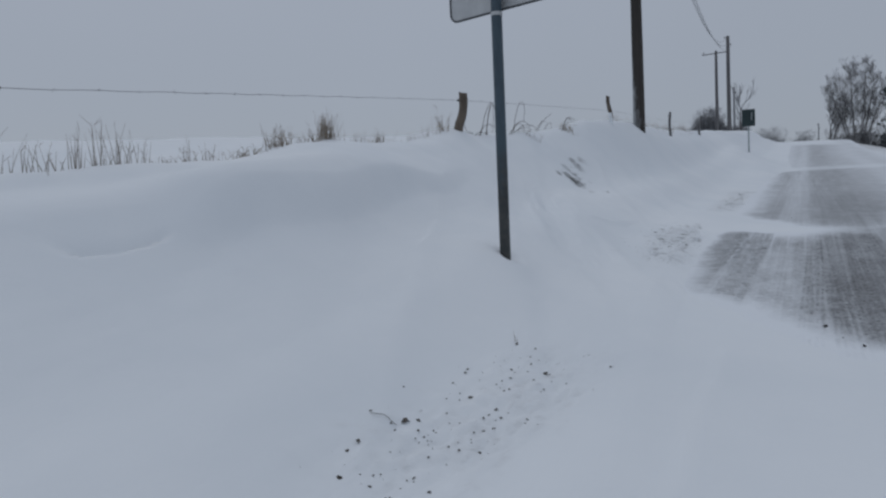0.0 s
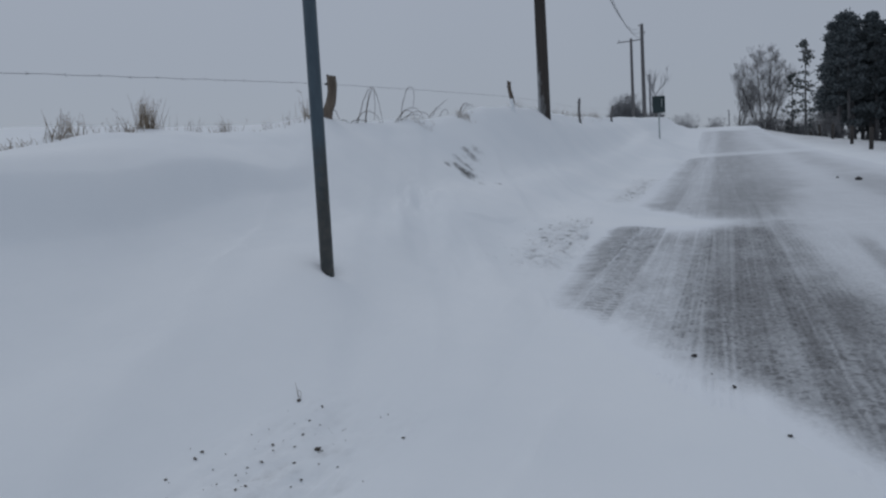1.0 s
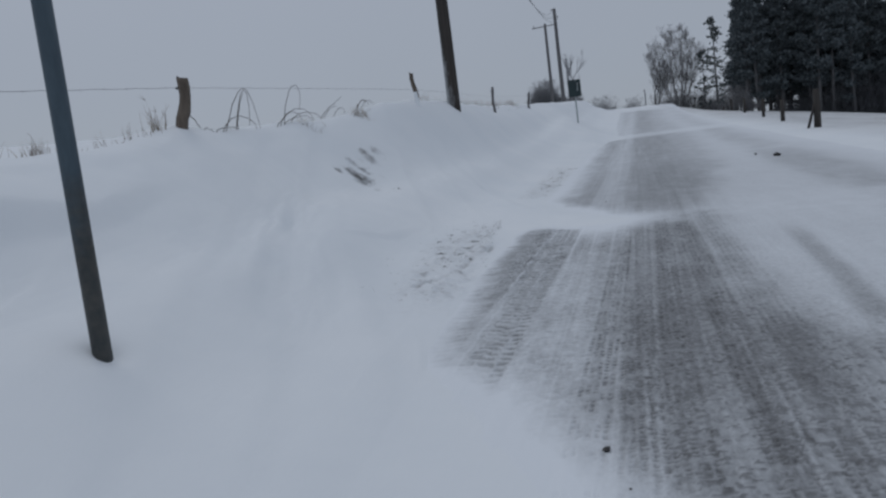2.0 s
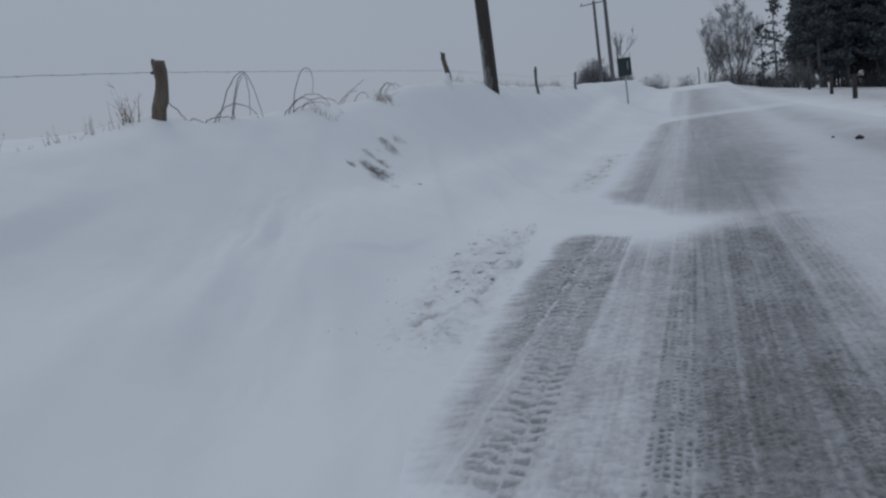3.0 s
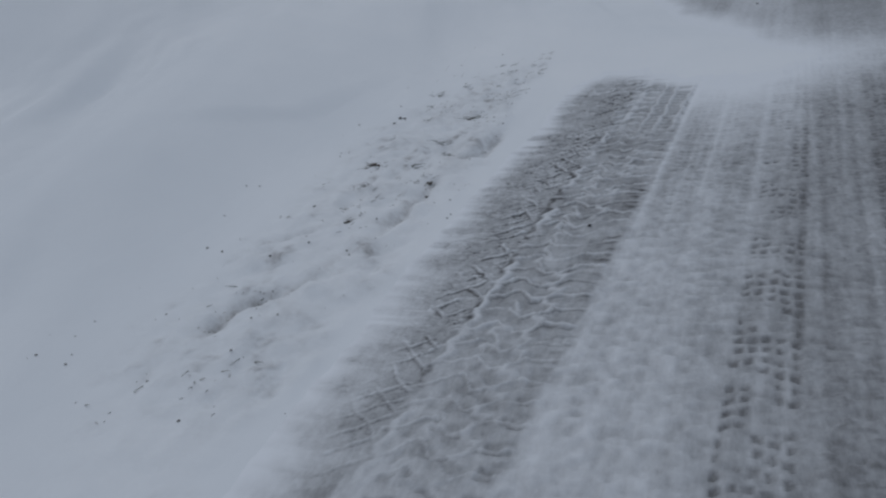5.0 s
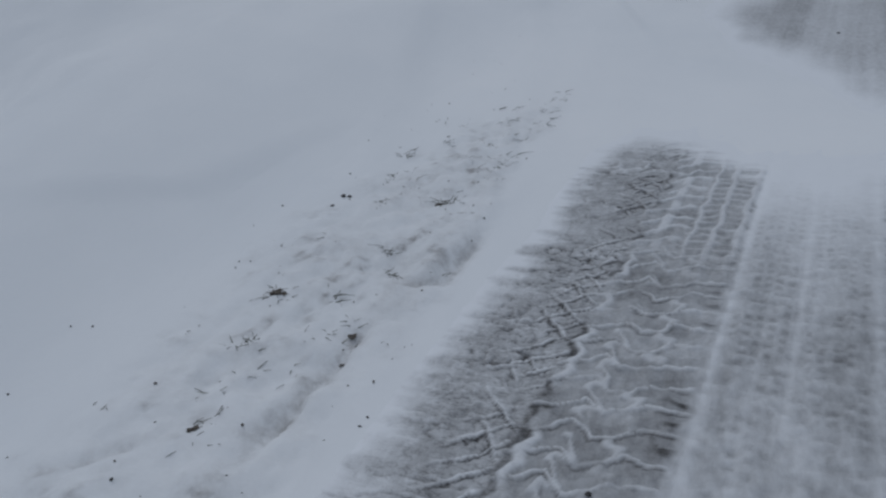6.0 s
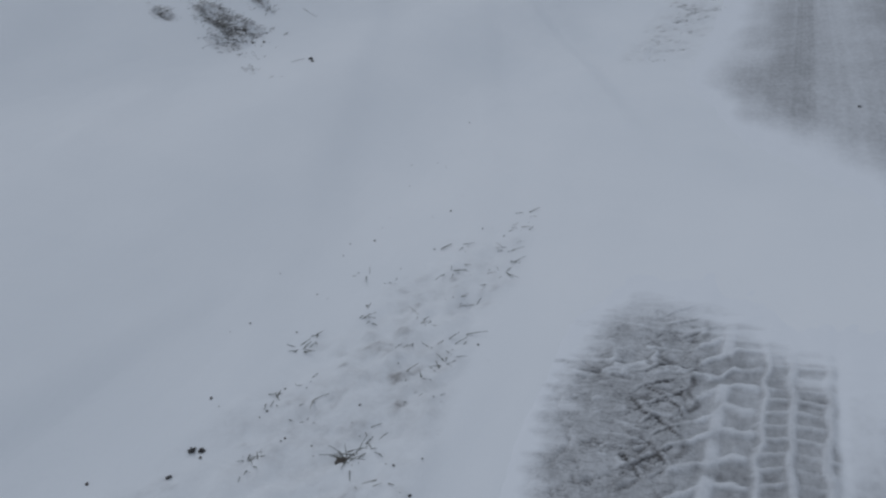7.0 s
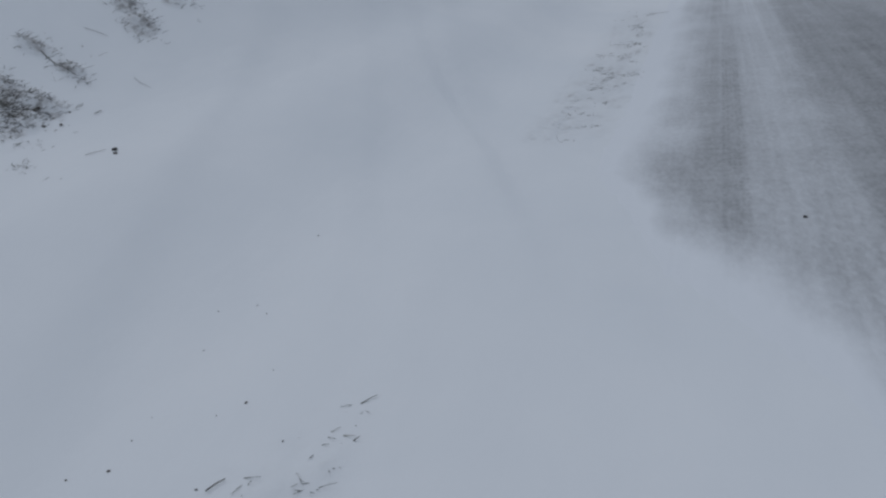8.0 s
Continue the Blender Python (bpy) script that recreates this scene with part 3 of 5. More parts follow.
def tread(x, y):
    """Height in metres, snow cover (with groove shade in it) and mask of the tractor's tread prints beside the verge.
    """
    right = 0.04 + 0.098 * (y - 5.85)
    u = x - road_left(y)
    veil = step(5.75, 4.95, y + 0.5 * (vnoise(x * 4, y * 3, 90) - 0.5))
    inside = step(-0.16, -0.11, u) * step(0.008, -0.008, x - right + 0.016 * (vnoise(x * 10, y * 26, 126) - 0.5))
    inside = inside * step(3.7, 4.5, y) * step(7.78, 7.50, y + 0.1 * (vnoise(x * 9, y * 3, 78) - 0.5))
    jx = 0.016 * (vnoise(x * 24, y * 24, 81) - 0.5)
    jy = 0.018 * (vnoise(x * 19, y * 19, 82) - 0.5) + 0.008 * (vnoise(x * 60, y * 60, 77) - 0.5)
    d = right - x + jx
    spine_at = 0.215 + 0.014 * (2 * np.abs((y / 0.060) % 1.0 - 0.5) - 0.5)
    newer = step(0.245, 0.230, d)
    # wavy cross ridges between sunk blocks, square to the road at the shoulder
    off = np.interp(d, [-0.02, 0.06, 0.085, 0.125, 0.16, 0.215, 0.30], [0.0, 0.002, 0.022, 0.034, 0.002, 0.034, 0.06])
    phase = (y + off * (1 + 0.6 * veil) + jy) / 0.060
    row = np.floor(phase)
    saw = phase - row
    whole = 0.35 + 0.65 * step(0.18, 0.42, vnoise(x * 17, y * 21, 85))
    ridge = bump(saw - 0.5, 0.022, 0.065) * whole
    # further on the shoulder turns into two lanes of fine cross bars between long white lines
    beyond = step(6.80, 7.02, y) * step(0.125, 0.112, d)
    tick = ((y + 0.5 * jy + 0.15 * np.abs(d - 0.062)) / 0.034) % 1.0
    lines = bump(d - 0.119, 0.005, 0.009) + bump(d - 0.066, 0.004, 0.008) + bump(d - 0.012, 0.004, 0.008)
    ticks = np.maximum(bump(tick - 0.5, 0.07, 0.13) * (0.25 + 0.6 * whole), np.minimum(lines, 1.0))
    ridge = ridge * (1 - beyond) + ticks * beyond
    # and thick forked ridges stand between the shoulder and the spine
    fork = step(6.80, 7.10, y) * step(0.118, 0.130, d)
    prong = ((y + np.interp(d, [0.119, 0.170, 0.185, 0.25], [0.0, 0.004, 0.020, 0.062]) + 1.4 * jy) / 0.060) % 1.0
    stub = bump(d - 0.182 - 0.5 * jx, 0.006, 0.010) * step(0.35, 0.6, vnoise(x * 9, y * 24, 113))
    ridge = ridge * (1 - fork) + np.maximum(bump(prong - 0.5, 0.07, 0.11) * (0.3 + 0.7 * whole), stub) * fork
    # dark lines beside the ridges: bare gaps and groove shade, both in the cover
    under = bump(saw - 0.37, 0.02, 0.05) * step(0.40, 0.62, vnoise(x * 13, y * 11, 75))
    wall = bump(d - 0.082 - 0.012 * np.sin(phase * 6.28), 0.004, 0.009) * step(0.45, 0.7, vnoise(x * 5, y * 17, 86)) * 0.8
    wall = np.maximum(wall, bump(d - 0.150 - 0.016 * np.sin(phase * 6.28 + 1.6), 0.004, 0.009) * step(0.4, 0.65, vnoise(x * 6, y * 19, 74)) * 0.8)
    spine = bump(d - spine_at, 0.003, 0.010) * step(0.15, 0.45, vnoise(x * 2, y * 13, 99))
    # the spine's shadow line, drawn as thinner cover
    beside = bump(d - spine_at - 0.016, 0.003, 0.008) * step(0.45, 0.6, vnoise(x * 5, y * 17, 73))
    block = lattice(row, np.floor(d / 0.075), 76)
    # shadow edge at the shoulder ends, put into the cover too
    tip = step(0.045, 0.012, d) * bump(saw - 0.95, 0.10, 0.12) * step(0.25, 0.6, lattice(row, row * 0, 72))
    white = np.maximum(np.maximum(ridge, wall * (1 - step(6.8, 7.1, y))), spine * (1 - step(6.8, 7.1, y)))
    far = step(6.5, 7.4, y)
    grit = vnoise(x * 90, y * 90, 71) - 0.5
    mottle = fbm(x * 16, y * 16, 100, 3) - 0.5
    h_new = 0.0055 * white
    floor = 0.432 + 0.12 * (block - 0.5) * (1 - far) + 0.28 * mottle + 0.10 * grit + 0.03 * far
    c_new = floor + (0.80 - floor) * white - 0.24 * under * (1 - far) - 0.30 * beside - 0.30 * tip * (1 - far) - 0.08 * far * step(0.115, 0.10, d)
    # nearer, under a veil of snow, the print is two rows of dark sunken pads: square ones at the shoulder, slanted ones inside
    dv = 1.2 * d
    pr = ((y + 0.6 * jy) / 0.060) % 1.0
    pm = ((y - np.interp(dv, [0.06, 0.09, 0.13, 0.17, 0.20, 0.22], [0.0, 0.018, 0.038, 0.050, 0.054, 0.050]) + 0.024 + 1.9 * jy) / 0.060) % 1.0
    size = 0.75 + 0.5 * lattice(row, np.floor(dv / 0.1), 114)
    torn = 0.35 + 0.65 * step(0.24, 0.42, vnoise(x * 55, y * 62, 123))
    pad = bump(pr - 0.5, 0.20 * size, 0.08) * step(0.002, 0.008, dv) * step(0.064, 0.054, dv + jx) * torn
    mid = bump(pm - 0.5, 0.22 * size, 0.09) * step(0.064, 0.074, dv) * step(0.205, 0.185, dv + jx) * (0.40 + 0.60 * step(0.2, 0.45, vnoise(x * 14, y * 18, 116))) * torn
    dash = bump(pm - 0.35, 0.10, 0.14) * bump(dv - 0.215, 0.006, 0.012) * step(0.4, 0.6, vnoise(x * 4, y * 12, 117))
    ghost = fbm(x * 11 + 3 * jx, y * 13, 118, 2) - 0.5
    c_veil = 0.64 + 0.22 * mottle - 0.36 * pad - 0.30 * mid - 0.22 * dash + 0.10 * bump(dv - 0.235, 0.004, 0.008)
    c_new = c_new * (1 - veil) + c_veil * veil
    h_new = h_new * (1 - veil) - 0.0065 * veil * np.maximum(np.maximum(pad, 0.8 * mid), 0.7 * dash)
    # older prints beside it: slanting ridges near the spine, thin cross cracks over bare grit beyond
    z1 = ((0.75 * d + y + jy) / 0.052) % 1.0
    z2 = ((-1.0 * d + y + jy) / 0.066) % 1.0
    near_spine = step(0.36, 0.29, d)
    on1, on2 = step(0.26, 0.50, vnoise(x * 14, y * 15, 88)), step(0.36, 0.56, vnoise(x * 15, y * 16, 108))
    vee = np.maximum(bump(z1 - 0.5, 0.03, 0.09) * on1, bump(z2 - 0.5, 0.02, 0.08) * on2) * near_spine
    # dark flanks of the slanting ridges: gaps and painted shade
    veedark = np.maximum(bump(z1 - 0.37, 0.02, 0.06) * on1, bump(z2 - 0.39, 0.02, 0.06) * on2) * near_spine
    lay = fbm(x * 12 + 5 * jx, y * 34, 84, 3)
    crack = step(0.030, 0.006, np.abs(lay - 0.46)) * step(0.35, 0.6, vnoise(x * 9, y * 12, 70))
    rim = step(0.045, 0.010, np.abs(lay - 0.535)) * step(0.3, 0.6, vnoise(x * 8, y * 14, 87))
    h_old = 0.0030 * rim - 0.0035 * crack + 0.0045 * vee
    squiggle = step(0.085, 0.02, np.abs(2 * fbm(x * 30, y * 38, 119, 2) - 1)) * step(0.35, 0.6, vnoise(x * 7, y * 8, 120)) * step(6.0, 6.6, y)
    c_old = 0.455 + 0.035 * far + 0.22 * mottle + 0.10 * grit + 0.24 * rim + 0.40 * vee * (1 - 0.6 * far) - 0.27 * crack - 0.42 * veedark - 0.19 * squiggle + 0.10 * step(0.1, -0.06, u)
    h_old = h_old - 0.006 * squiggle
    lug = bump(((y - 0.45 * np.abs(d - 0.335) + 1.6 * jy) / 0.060) % 1.0 - 0.5, 0.16, 0.16) * step(0.25, 0.5, vnoise(x * 12, y * 10, 129))
    c_old = c_old * (1 - veil) + (0.54 + 0.18 * mottle + 0.34 * ghost - 0.11 * lug + 0.05 * bump(d - 0.335, 0.008, 0.015)) * veil
    # churned lumps at its far end
    churn = step(7.22, 7.42, y) * (fbm(x * 13, y * 24, 128, 3) - 0.5)
    c_new, c_old = c_new + 0.25 * churn, c_old + 0.35 * churn
    h_new, h_old = h_new + 0.014 * churn, h_old + 0.020 * churn
    h = (newer * h_new + (1 - newer) * h_old * (1 - 0.75 * veil)) * inside
    c = newer * c_new + (1 - newer) * c_old
    return h * (1 - tread_fade(x, y)), c, inside


def loose_grit(x, y):
    """Where fine cracks and grit show through the thin snow of the tread."""
    h, c, inside = tread(x, y)
    d = 0.04 + 0.098 * (y - 5.85) - x
    return inside * (0.25 + 0.75 * step(0.17, 0.27, d)) * step(5.0, 5.8, y) * (1 - tread_fade(x, y))


def wheel(x, y, centre, width, pitch, seed):
    u = (x - centre) / width
    inside = step(1.0, 0.85, np.abs(u))
    jog = 0.25 * (vnoise(x * 40, y * 30, seed + 9) - 0.5)
    ribs = step(0.30, 0.55, np.abs(((u * 2.5 + jog) % 1.0) - 0.5) + 0.22)
    phase = (y + 0.35 * np.abs(x - centre)) / pitch + jog
    saw = phase - np.floor(phase)
    bars = step(0.18, 0.30, saw) * step(0.82, 0.70, saw)
    live = step(0.12, 0.38, vnoise(x * 2 + seed, y * 0.7, seed)) * step(0.34, 0.52, vnoise(x * 26, y * 18, seed + 5))
    return inside * live * bars * ribs, inside


# centre, half width, bar pitch and seed of each car's track
WHEELS = ((0.47, 0.07, 0.026, 101), (0.61, 0.06, 0.026, 102), (0.33, 0.06, 0.034, 103), (0.80, 0.07, 0.024, 106), (0.98, 0.08, 0.024, 104))


def across(y):
    return 0.088 * (y - 5.4)


def specks(x, y):
    return fbm(x * 42, y * 62, 69, 2) - 0.5


def road_cover(x, y):
    xs = x - across(y)
    h, c_tread, in_tread = tread(x, y)
    streak = fbm(xs * 26, y * 0.55, 91, 3) - 0.5
    broad = fbm(xs * 5, y * 0.5, 92, 3) - 0.5
    lanes = np.interp(xs, [-0.5, -0.1, 0.02, 0.16, 0.28, 0.45, 0.62, 0.85, 1.1, 1.35, 1.9, 2.2, 2.5, 2.8, 3.1, 4.0, 4.4],
                      [0.52, 0.58, 0.71, 0.71, 0.60, 0.47, 0.44, 0.46, 0.54, 0.62, 0.74, 0.80, 0.70, 0.72, 0.86, 0.95, 1.0])
    strip = step(0.10, 0.02, np.abs(xs - 1.35 - 0.037 * (y - 4.7) + 0.05 * (fbm(x * 5, y * 2, 107) - 0.5))) * step(4.3, 4.8, y) * step(7.0, 6.3, y)
    blot = fbm(x * 7, y * 5, 93, 5) - 0.5
    fleck = specks(x, y)
    hair = vnoise(xs * 75, y * 0.8, 68) - 0.5
    near = step(6.2, 5.0, y)
    thin = step(0.74, 0.62, np.abs(2 * vnoise(xs * 34, y * 0.35, 98) - 1)) * 0.06
    c = lanes + (0.15 + 0.07 * step(6, 9, y)) * streak + 0.10 * broad + (0.18 + 0.12 * near * step(3.8, 4.6, y)) * blot + (0.30 * fleck + 0.12 * hair) * step(9, 7, y) - thin
    c = c - near * step(3.4, 4.4, y) * (0.12 * step(0.32, 0.70, xs) * step(1.7, 1.0, xs) + 0.04)
    c = c - 0.07 * bump(xs - 0.10, 0.10, 0.10) * step(5.6, 6.6, y) * step(8.0, 7.6, y)
    for centre, width, pitch, seed in WHEELS:
        w, inside = wheel(xs, y, centre + 0.02 * np.sin(y * 0.8 + seed), width, pitch, seed)
        c = c - (0.29 * w + 0.05 * inside) * step(8.2, 7.6, y)
    # a narrow track beside the tractor's print
    w, inside = wheel(xs, y, 0.085, 0.055, 0.030, 121)
    w2, inside2 = wheel(xs, y, 0.215, 0.055, 0.028, 122)
    on = step(6.0, 6.6, y) * step(7.9, 7.5, y)
    c = c - on * (0.16 * (w + w2) + 0.03 * (inside + inside2) + 0.03)
    c = c + 0.11 * on * (bump(xs - 0.025, 0.002, 0.007) + bump(xs - 0.15, 0.002, 0.007) + bump(xs - 0.28, 0.002, 0.007))
    # thin white lines that tyre edges left along the lane, and bare flecks between them
    for at in (0.17, 0.34, 0.37, 0.49, 0.52, 0.66, 0.69, 0.83, 0.86, 1.04):
        c = c + 0.09 * bump(xs - at - 0.012 * np.sin(0.9 * y + 40 * at), 0.003, 0.007) * step(0.25, 0.55, vnoise(at * 50 + y * 0, y * 1.3, 115)) * step(9, 7.5, y)
    # the closing 0.03 lightens the whole lane for haze
    c = c - (0.20 + 0.16 * step(5.8, 5.0, y)) * step(0.10, 0.24, fleck) * step(0.2, 0.6, xs) * step(8.0, 7.0, y) + 0.03
    second = step(8.0, 9.0, y)
    swipe = fbm(x * 1.5, y * 9, 94, 3) - 0.5
    # paler from y 10.2: drifting-snow haze put into the cover; paler again past 23
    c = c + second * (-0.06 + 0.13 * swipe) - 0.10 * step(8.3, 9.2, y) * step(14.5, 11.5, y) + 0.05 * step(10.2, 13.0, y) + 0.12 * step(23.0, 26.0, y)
    w, inside = wheel(xs, y, -0.04, 0.045, 0.036, 111)
    c = c - (0.20 * w + 0.05 * inside) * step(8.3, 8.6, y) * step(14, 11, y)
    on = step(8.2, 8.7, y) * step(15, 12, y)
    c = c + on * (0.085 * bump(xs - 0.085, 0.04, 0.07) - 0.09 * step(0.26, 0.42, xs) + 0.05 * step(-0.12, -0.20, xs) + 0.15 * (fbm(x * 7, y * 42, 125, 2) - 0.5) * step(0.02, -0.10, xs))
    c = c + 0.10 * step(0.10, 0.16, xs) * step(0.36, 0.28, xs) * second
    c = c + (0.15 + 0.22 * step(15, 12, y)) * second * (0.62 - c)
    c = np.maximum(c, 0.20 + 0.25 * (c - 0.20))
    # blown snow lies over the far lane, but for a worn wheel path and one scraped strip
    reach = np.interp(y, [2.5, 3.9, 4.7, 5.3, 7.1, 8.7, 12.0, 20.0, 26.0], [1.9, 1.55, 1.15, 0.96, 1.0, 1.14, 1.48, 1.80, 1.95])
    laid = step(-0.25, 0.25, xs - reach + 0.30 * (fbm(x * 2.2, y * 1.1, 109) - 0.5) + 0.12 * (fbm(x * 9, y * 3, 110) - 0.5))
    worn = bump(xs - 2.5, 0.18, 0.30) * (0.35 + 0.5 * fbm(xs * 4, y * 0.4, 112))
    c = c + (0.90 - c) * laid * (0.74 - worn) - 0.30 * strip * laid
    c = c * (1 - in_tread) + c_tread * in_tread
    b = bare(x, y)
    fade = step(1.0, 0.0, (b - 0.02 + 0.18 * (fbm(x * 5, y * 2.5, 95) - 0.5)) / np.interp(y, [7.8, 8.2, 9.0, 10.5], [0.52, 0.34, 0.40, 0.62]))
    fade = fade * (1 - step(0.45, 1.1, x) * step(6.6, 7.2, y) * (0.50 + 0.35 * step(0.9, 1.3, x) + 0.5 * (fbm(x * 5, y * 9, 127, 3) - 0.35)) * step(9.0, 8.4, y)) * (1 - 0.45 * step(0.9, 1.7, x) * (1 - step(6.6, 7.2, y) * step(9.0, 8.4, y)))
    fade = fade * (1 - in_tread) + tread_fade(x, y) * in_tread
    return np.clip(c, 0, 1.0) * (1 - fade) + 1.06 * fade


def road_top(x, y):
    h, c, inside = tread(x, y)
    xs = x - across(y)
    ruts = 0.009 * specks(x, y) * step(9, 7, y) * step(0.10, 0.40, bare(x, y)) + 0.004 * (fbm(xs * 22, y * 0.6, 91, 3) - 0.5) + 0.003 * (fbm(x * 30, y * 30, 97, 2) - 0.5)
    for centre, width, pitch, seed in WHEELS:
        w, _ = wheel(xs, y, centre + 0.02 * np.sin(y * 0.8 + seed), width, pitch, seed)
        ruts = ruts - 0.004 * w * step(8.2, 7.6, y)
    out = step(3.9, 4.4, x - road_left(y)) + step(0.0, -0.3, x - road_left(y))
    z = road_z(x, y) + h + ruts - 0.06 * out
    past = step(4.30, 4.45, x - road_left(y))
    return z * (1 - past) + np.minimum(z, snow_z(x, y) - 0.15) * past


road_xs = np.concatenate([graded(-0.52, 0.30, 0.0042, -0.8, 0.30, 1.1), np.arange(0.304, 1.3, 0.0078), graded(1.3, 1.4, 0.0085, 1.3, 9.0, 1.12)[1:]])
road_ys = np.concatenate([graded(2.6, 4.1, 0.0105, -6, 4.1, 1.025)[:-1], np.arange(4.12, 5.2, 0.0065), np.arange(5.2, 7.75, 0.0048), np.arange(7.75, 10.4, 0.011), graded(10.4, 10.6, 0.02, 10.4, 62, 1.03)[1:]])
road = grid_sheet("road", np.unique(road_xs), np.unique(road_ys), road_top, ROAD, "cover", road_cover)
add_values(road, "grit", loose_grit)
tagged(road, "icy grey asphalt road swept by wind, with tyre tracks in packed snow", "road", kind="structure")

# ---- the road sign beside the bank, seen from behind ----
def road_sign(x, y):
    z = ground_z(x, y)
    s = thing("road_sign", x, y, z, "blue-grey steel sign post with plate seen from behind", "road sign")
    rings = [((0, 0, -0.25), 0.0300), ((0, 0, 0.5), 0.0300), ((0, 0, 2.05), 0.0300), ((0, 0, 2.06), 0.026)]
    part("post", mesh_of("post", *tubes([rings], 16), SIGN_STEEL), s, "blue-grey painted steel tube with chips")
    part("collar", mesh_of("collar", *tubes([[((0, 0, 1.315), 0.0325), ((0, 0, 1.335), 0.0325)]], 16), SIGN_PLATE), s, "thin bright band")
    bm = bmesh.new()
    w, h, r, n = 0.345, 0.32, 0.05, 6
    outline = []
    for cx, cz, a0 in ((w - r, h - r, 0), (-w + r, h - r, 90), (-w + r, -h + r, 180), (w - r, -h + r, 270)):
        for k in range(n + 1):
            t = radians(a0 + 90 * k / n)
            outline.append((cx + r * math.cos(t), cz + r * math.sin(t)))
    f = bm.faces.new([bm.verts.new((a, 0, b)) for a, b in outline])
    ext = bmesh.ops.extrude_face_region(bm, geom=[f])
    bmesh.ops.translate(bm, vec=(0, 0.003, 0), verts=[v for v in ext["geom"] if isinstance(v, bmesh.types.BMVert)])
    me = bpy.data.meshes.new("plate")
    bmesh.ops.recalc_face_normals(bm, faces=bm.faces)
    bm.to_mesh(me)
    bm.free()
    me.materials.append(SIGN_PLATE)
    turn = pose(0.0, 0.045, 1.675, 0, 0, SIGN_TURN)
    plate = part("plate", me, s, "dull grey back of an aluminium sign plate", turn)
    rim = [((a, 0.0, b), 0.006) for a, b in outline] + [((*outline[0][:1], 0.0, outline[0][1]), 0.006)]
    part("rim", mesh_of("rim", *tubes([rim], 6), SIGN_EDGE), plate, "dark folded rim")
    for dz in (-0.16, 0.16):
        rail = mesh_of("rail", *tubes([[((-0.28, -0.012, dz), 0.011), ((0.28, -0.012, dz), 0.011)]], 4), SIGN_PLATE, False)
        part("rail", rail, plate, "")
        part("clamp", mesh_of("clamp", *tubes([[((0, 0, 1.67 + dz), 0.038), ((0, 0, 1.71 + dz), 0.038)]], 12), SIGN_EDGE), s, "dark pipe clamp")
    return s


SIGN_TURN = -19.0
road_sign(-1.337, 3.772)


# ---- barbed-wire fence along the crest of the bank ----
def wooden_post(x, y, height, radius, lean_x, lean_y, label, seed, sides=10, whitish=False):
    rng = random.Random(seed)
    z = ground_z(x, y)
    s = thing("fence_post", x, y, z, label, "fence post", "posts of the field fence")
    path = []
    for k in range(9):
        t = k / 8
        wob = 0.012 * math.sin(7 * t + seed)
        path.append(((lean_x * t * height + wob, lean_y * t * height + 0.5 * wob, -0.12 + t * (height + 0.12)), radius * (1.06 - 0.12 * t + 0.06 * rng.random())))
    v, f = tubes([path], sides)
    for i in range(len(v)):
        v[i] = v[i] + Vector((rng.uniform(-1, 1), rng.uniform(-1, 1), 0)) * radius * 0.10
    top = [i for i in range(len(v)) if i >= 8 * sides]
    for i in top:
        v[i].z += radius * 0.5 * math.sin(i * 1.3) - 0.35 * (v[i].x - lean_x * height)
    part("shaft", mesh_of("shaft", v, f, POST_WOOD if sides > 7 else FAR_WOOD), s, "")
    if whitish:
        crust = [((lean_x * t * height + 0.004, lean_y * t * height - 0.006, -0.1 + t * (height + 0.1)), radius * (1.25 - 0.5 * t)) for t in (0.0, 0.15, 0.3, 0.42, 0.5)]
        part("snow_crust", mesh_of("snow_crust", *tubes([crust], 9), SNOW), s, "snow blown onto the foot")
    staple = tubes([[((lean_x * height * 0.86 - radius - 0.02, lean_y * height * 0.86, height * 0.84), 0.010), ((lean_x * height * 0.86 - radius * 0.6, lean_y * height * 0.86, height * 0.845), 0.012)]], 6)
    part("insulator", mesh_of("insulator", *staple, SIGN_EDGE), s, "small black wire holder")
    return s


FENCE = [(-2.79, 6.97), (-2.12, 12.82), (-1.66, 19.71), (-1.25, 27.34)]
POST_H = [0.365, 0.26, 0.45, 0.50]
wooden_post(-2.80, 6.97, 0.36, 0.045, 0.19, 0.05, "cracked brown wooden fence post leaning in the snow", 3)
wooden_post(-2.12, 12.82, 0.47, 0.033, -0.10, 0.0, "short split wooden fence post half plastered with snow", 5, 9, True)
wooden_post(-1.66, 19.71, 0.62, 0.032, 0.0, 0.0, "thin grey fence stake on the snowy bank", 7, 7)
wooden_post(-1.25, 27.34, 0.55, 0.040, 0.10, 0.0, "thin grey fence stake on the snowy bank", 8, 7)
wooden_post(-2.95, 0.6, 0.46, 0.045, -0.05, 0.0, "brown wooden fence post leaning in the snow", 9)


def strand(points, sag, r):
    path = []
    for (a, b) in zip(points[:-1], points[1:]):
        a, b = Vector(a), Vector(b)
        n = max(6, int((b - a).length / 0.12))
        for k in range(n):
            t = k / n
            path.append((a.lerp(b, t) - Vector((0, 0, sag * 4 * t * (1 - t))) + Vector((0, 0, 0.002 * math.sin(k * 1.7))), r))
    path.append((Vector(points[-1]), r))
    return path


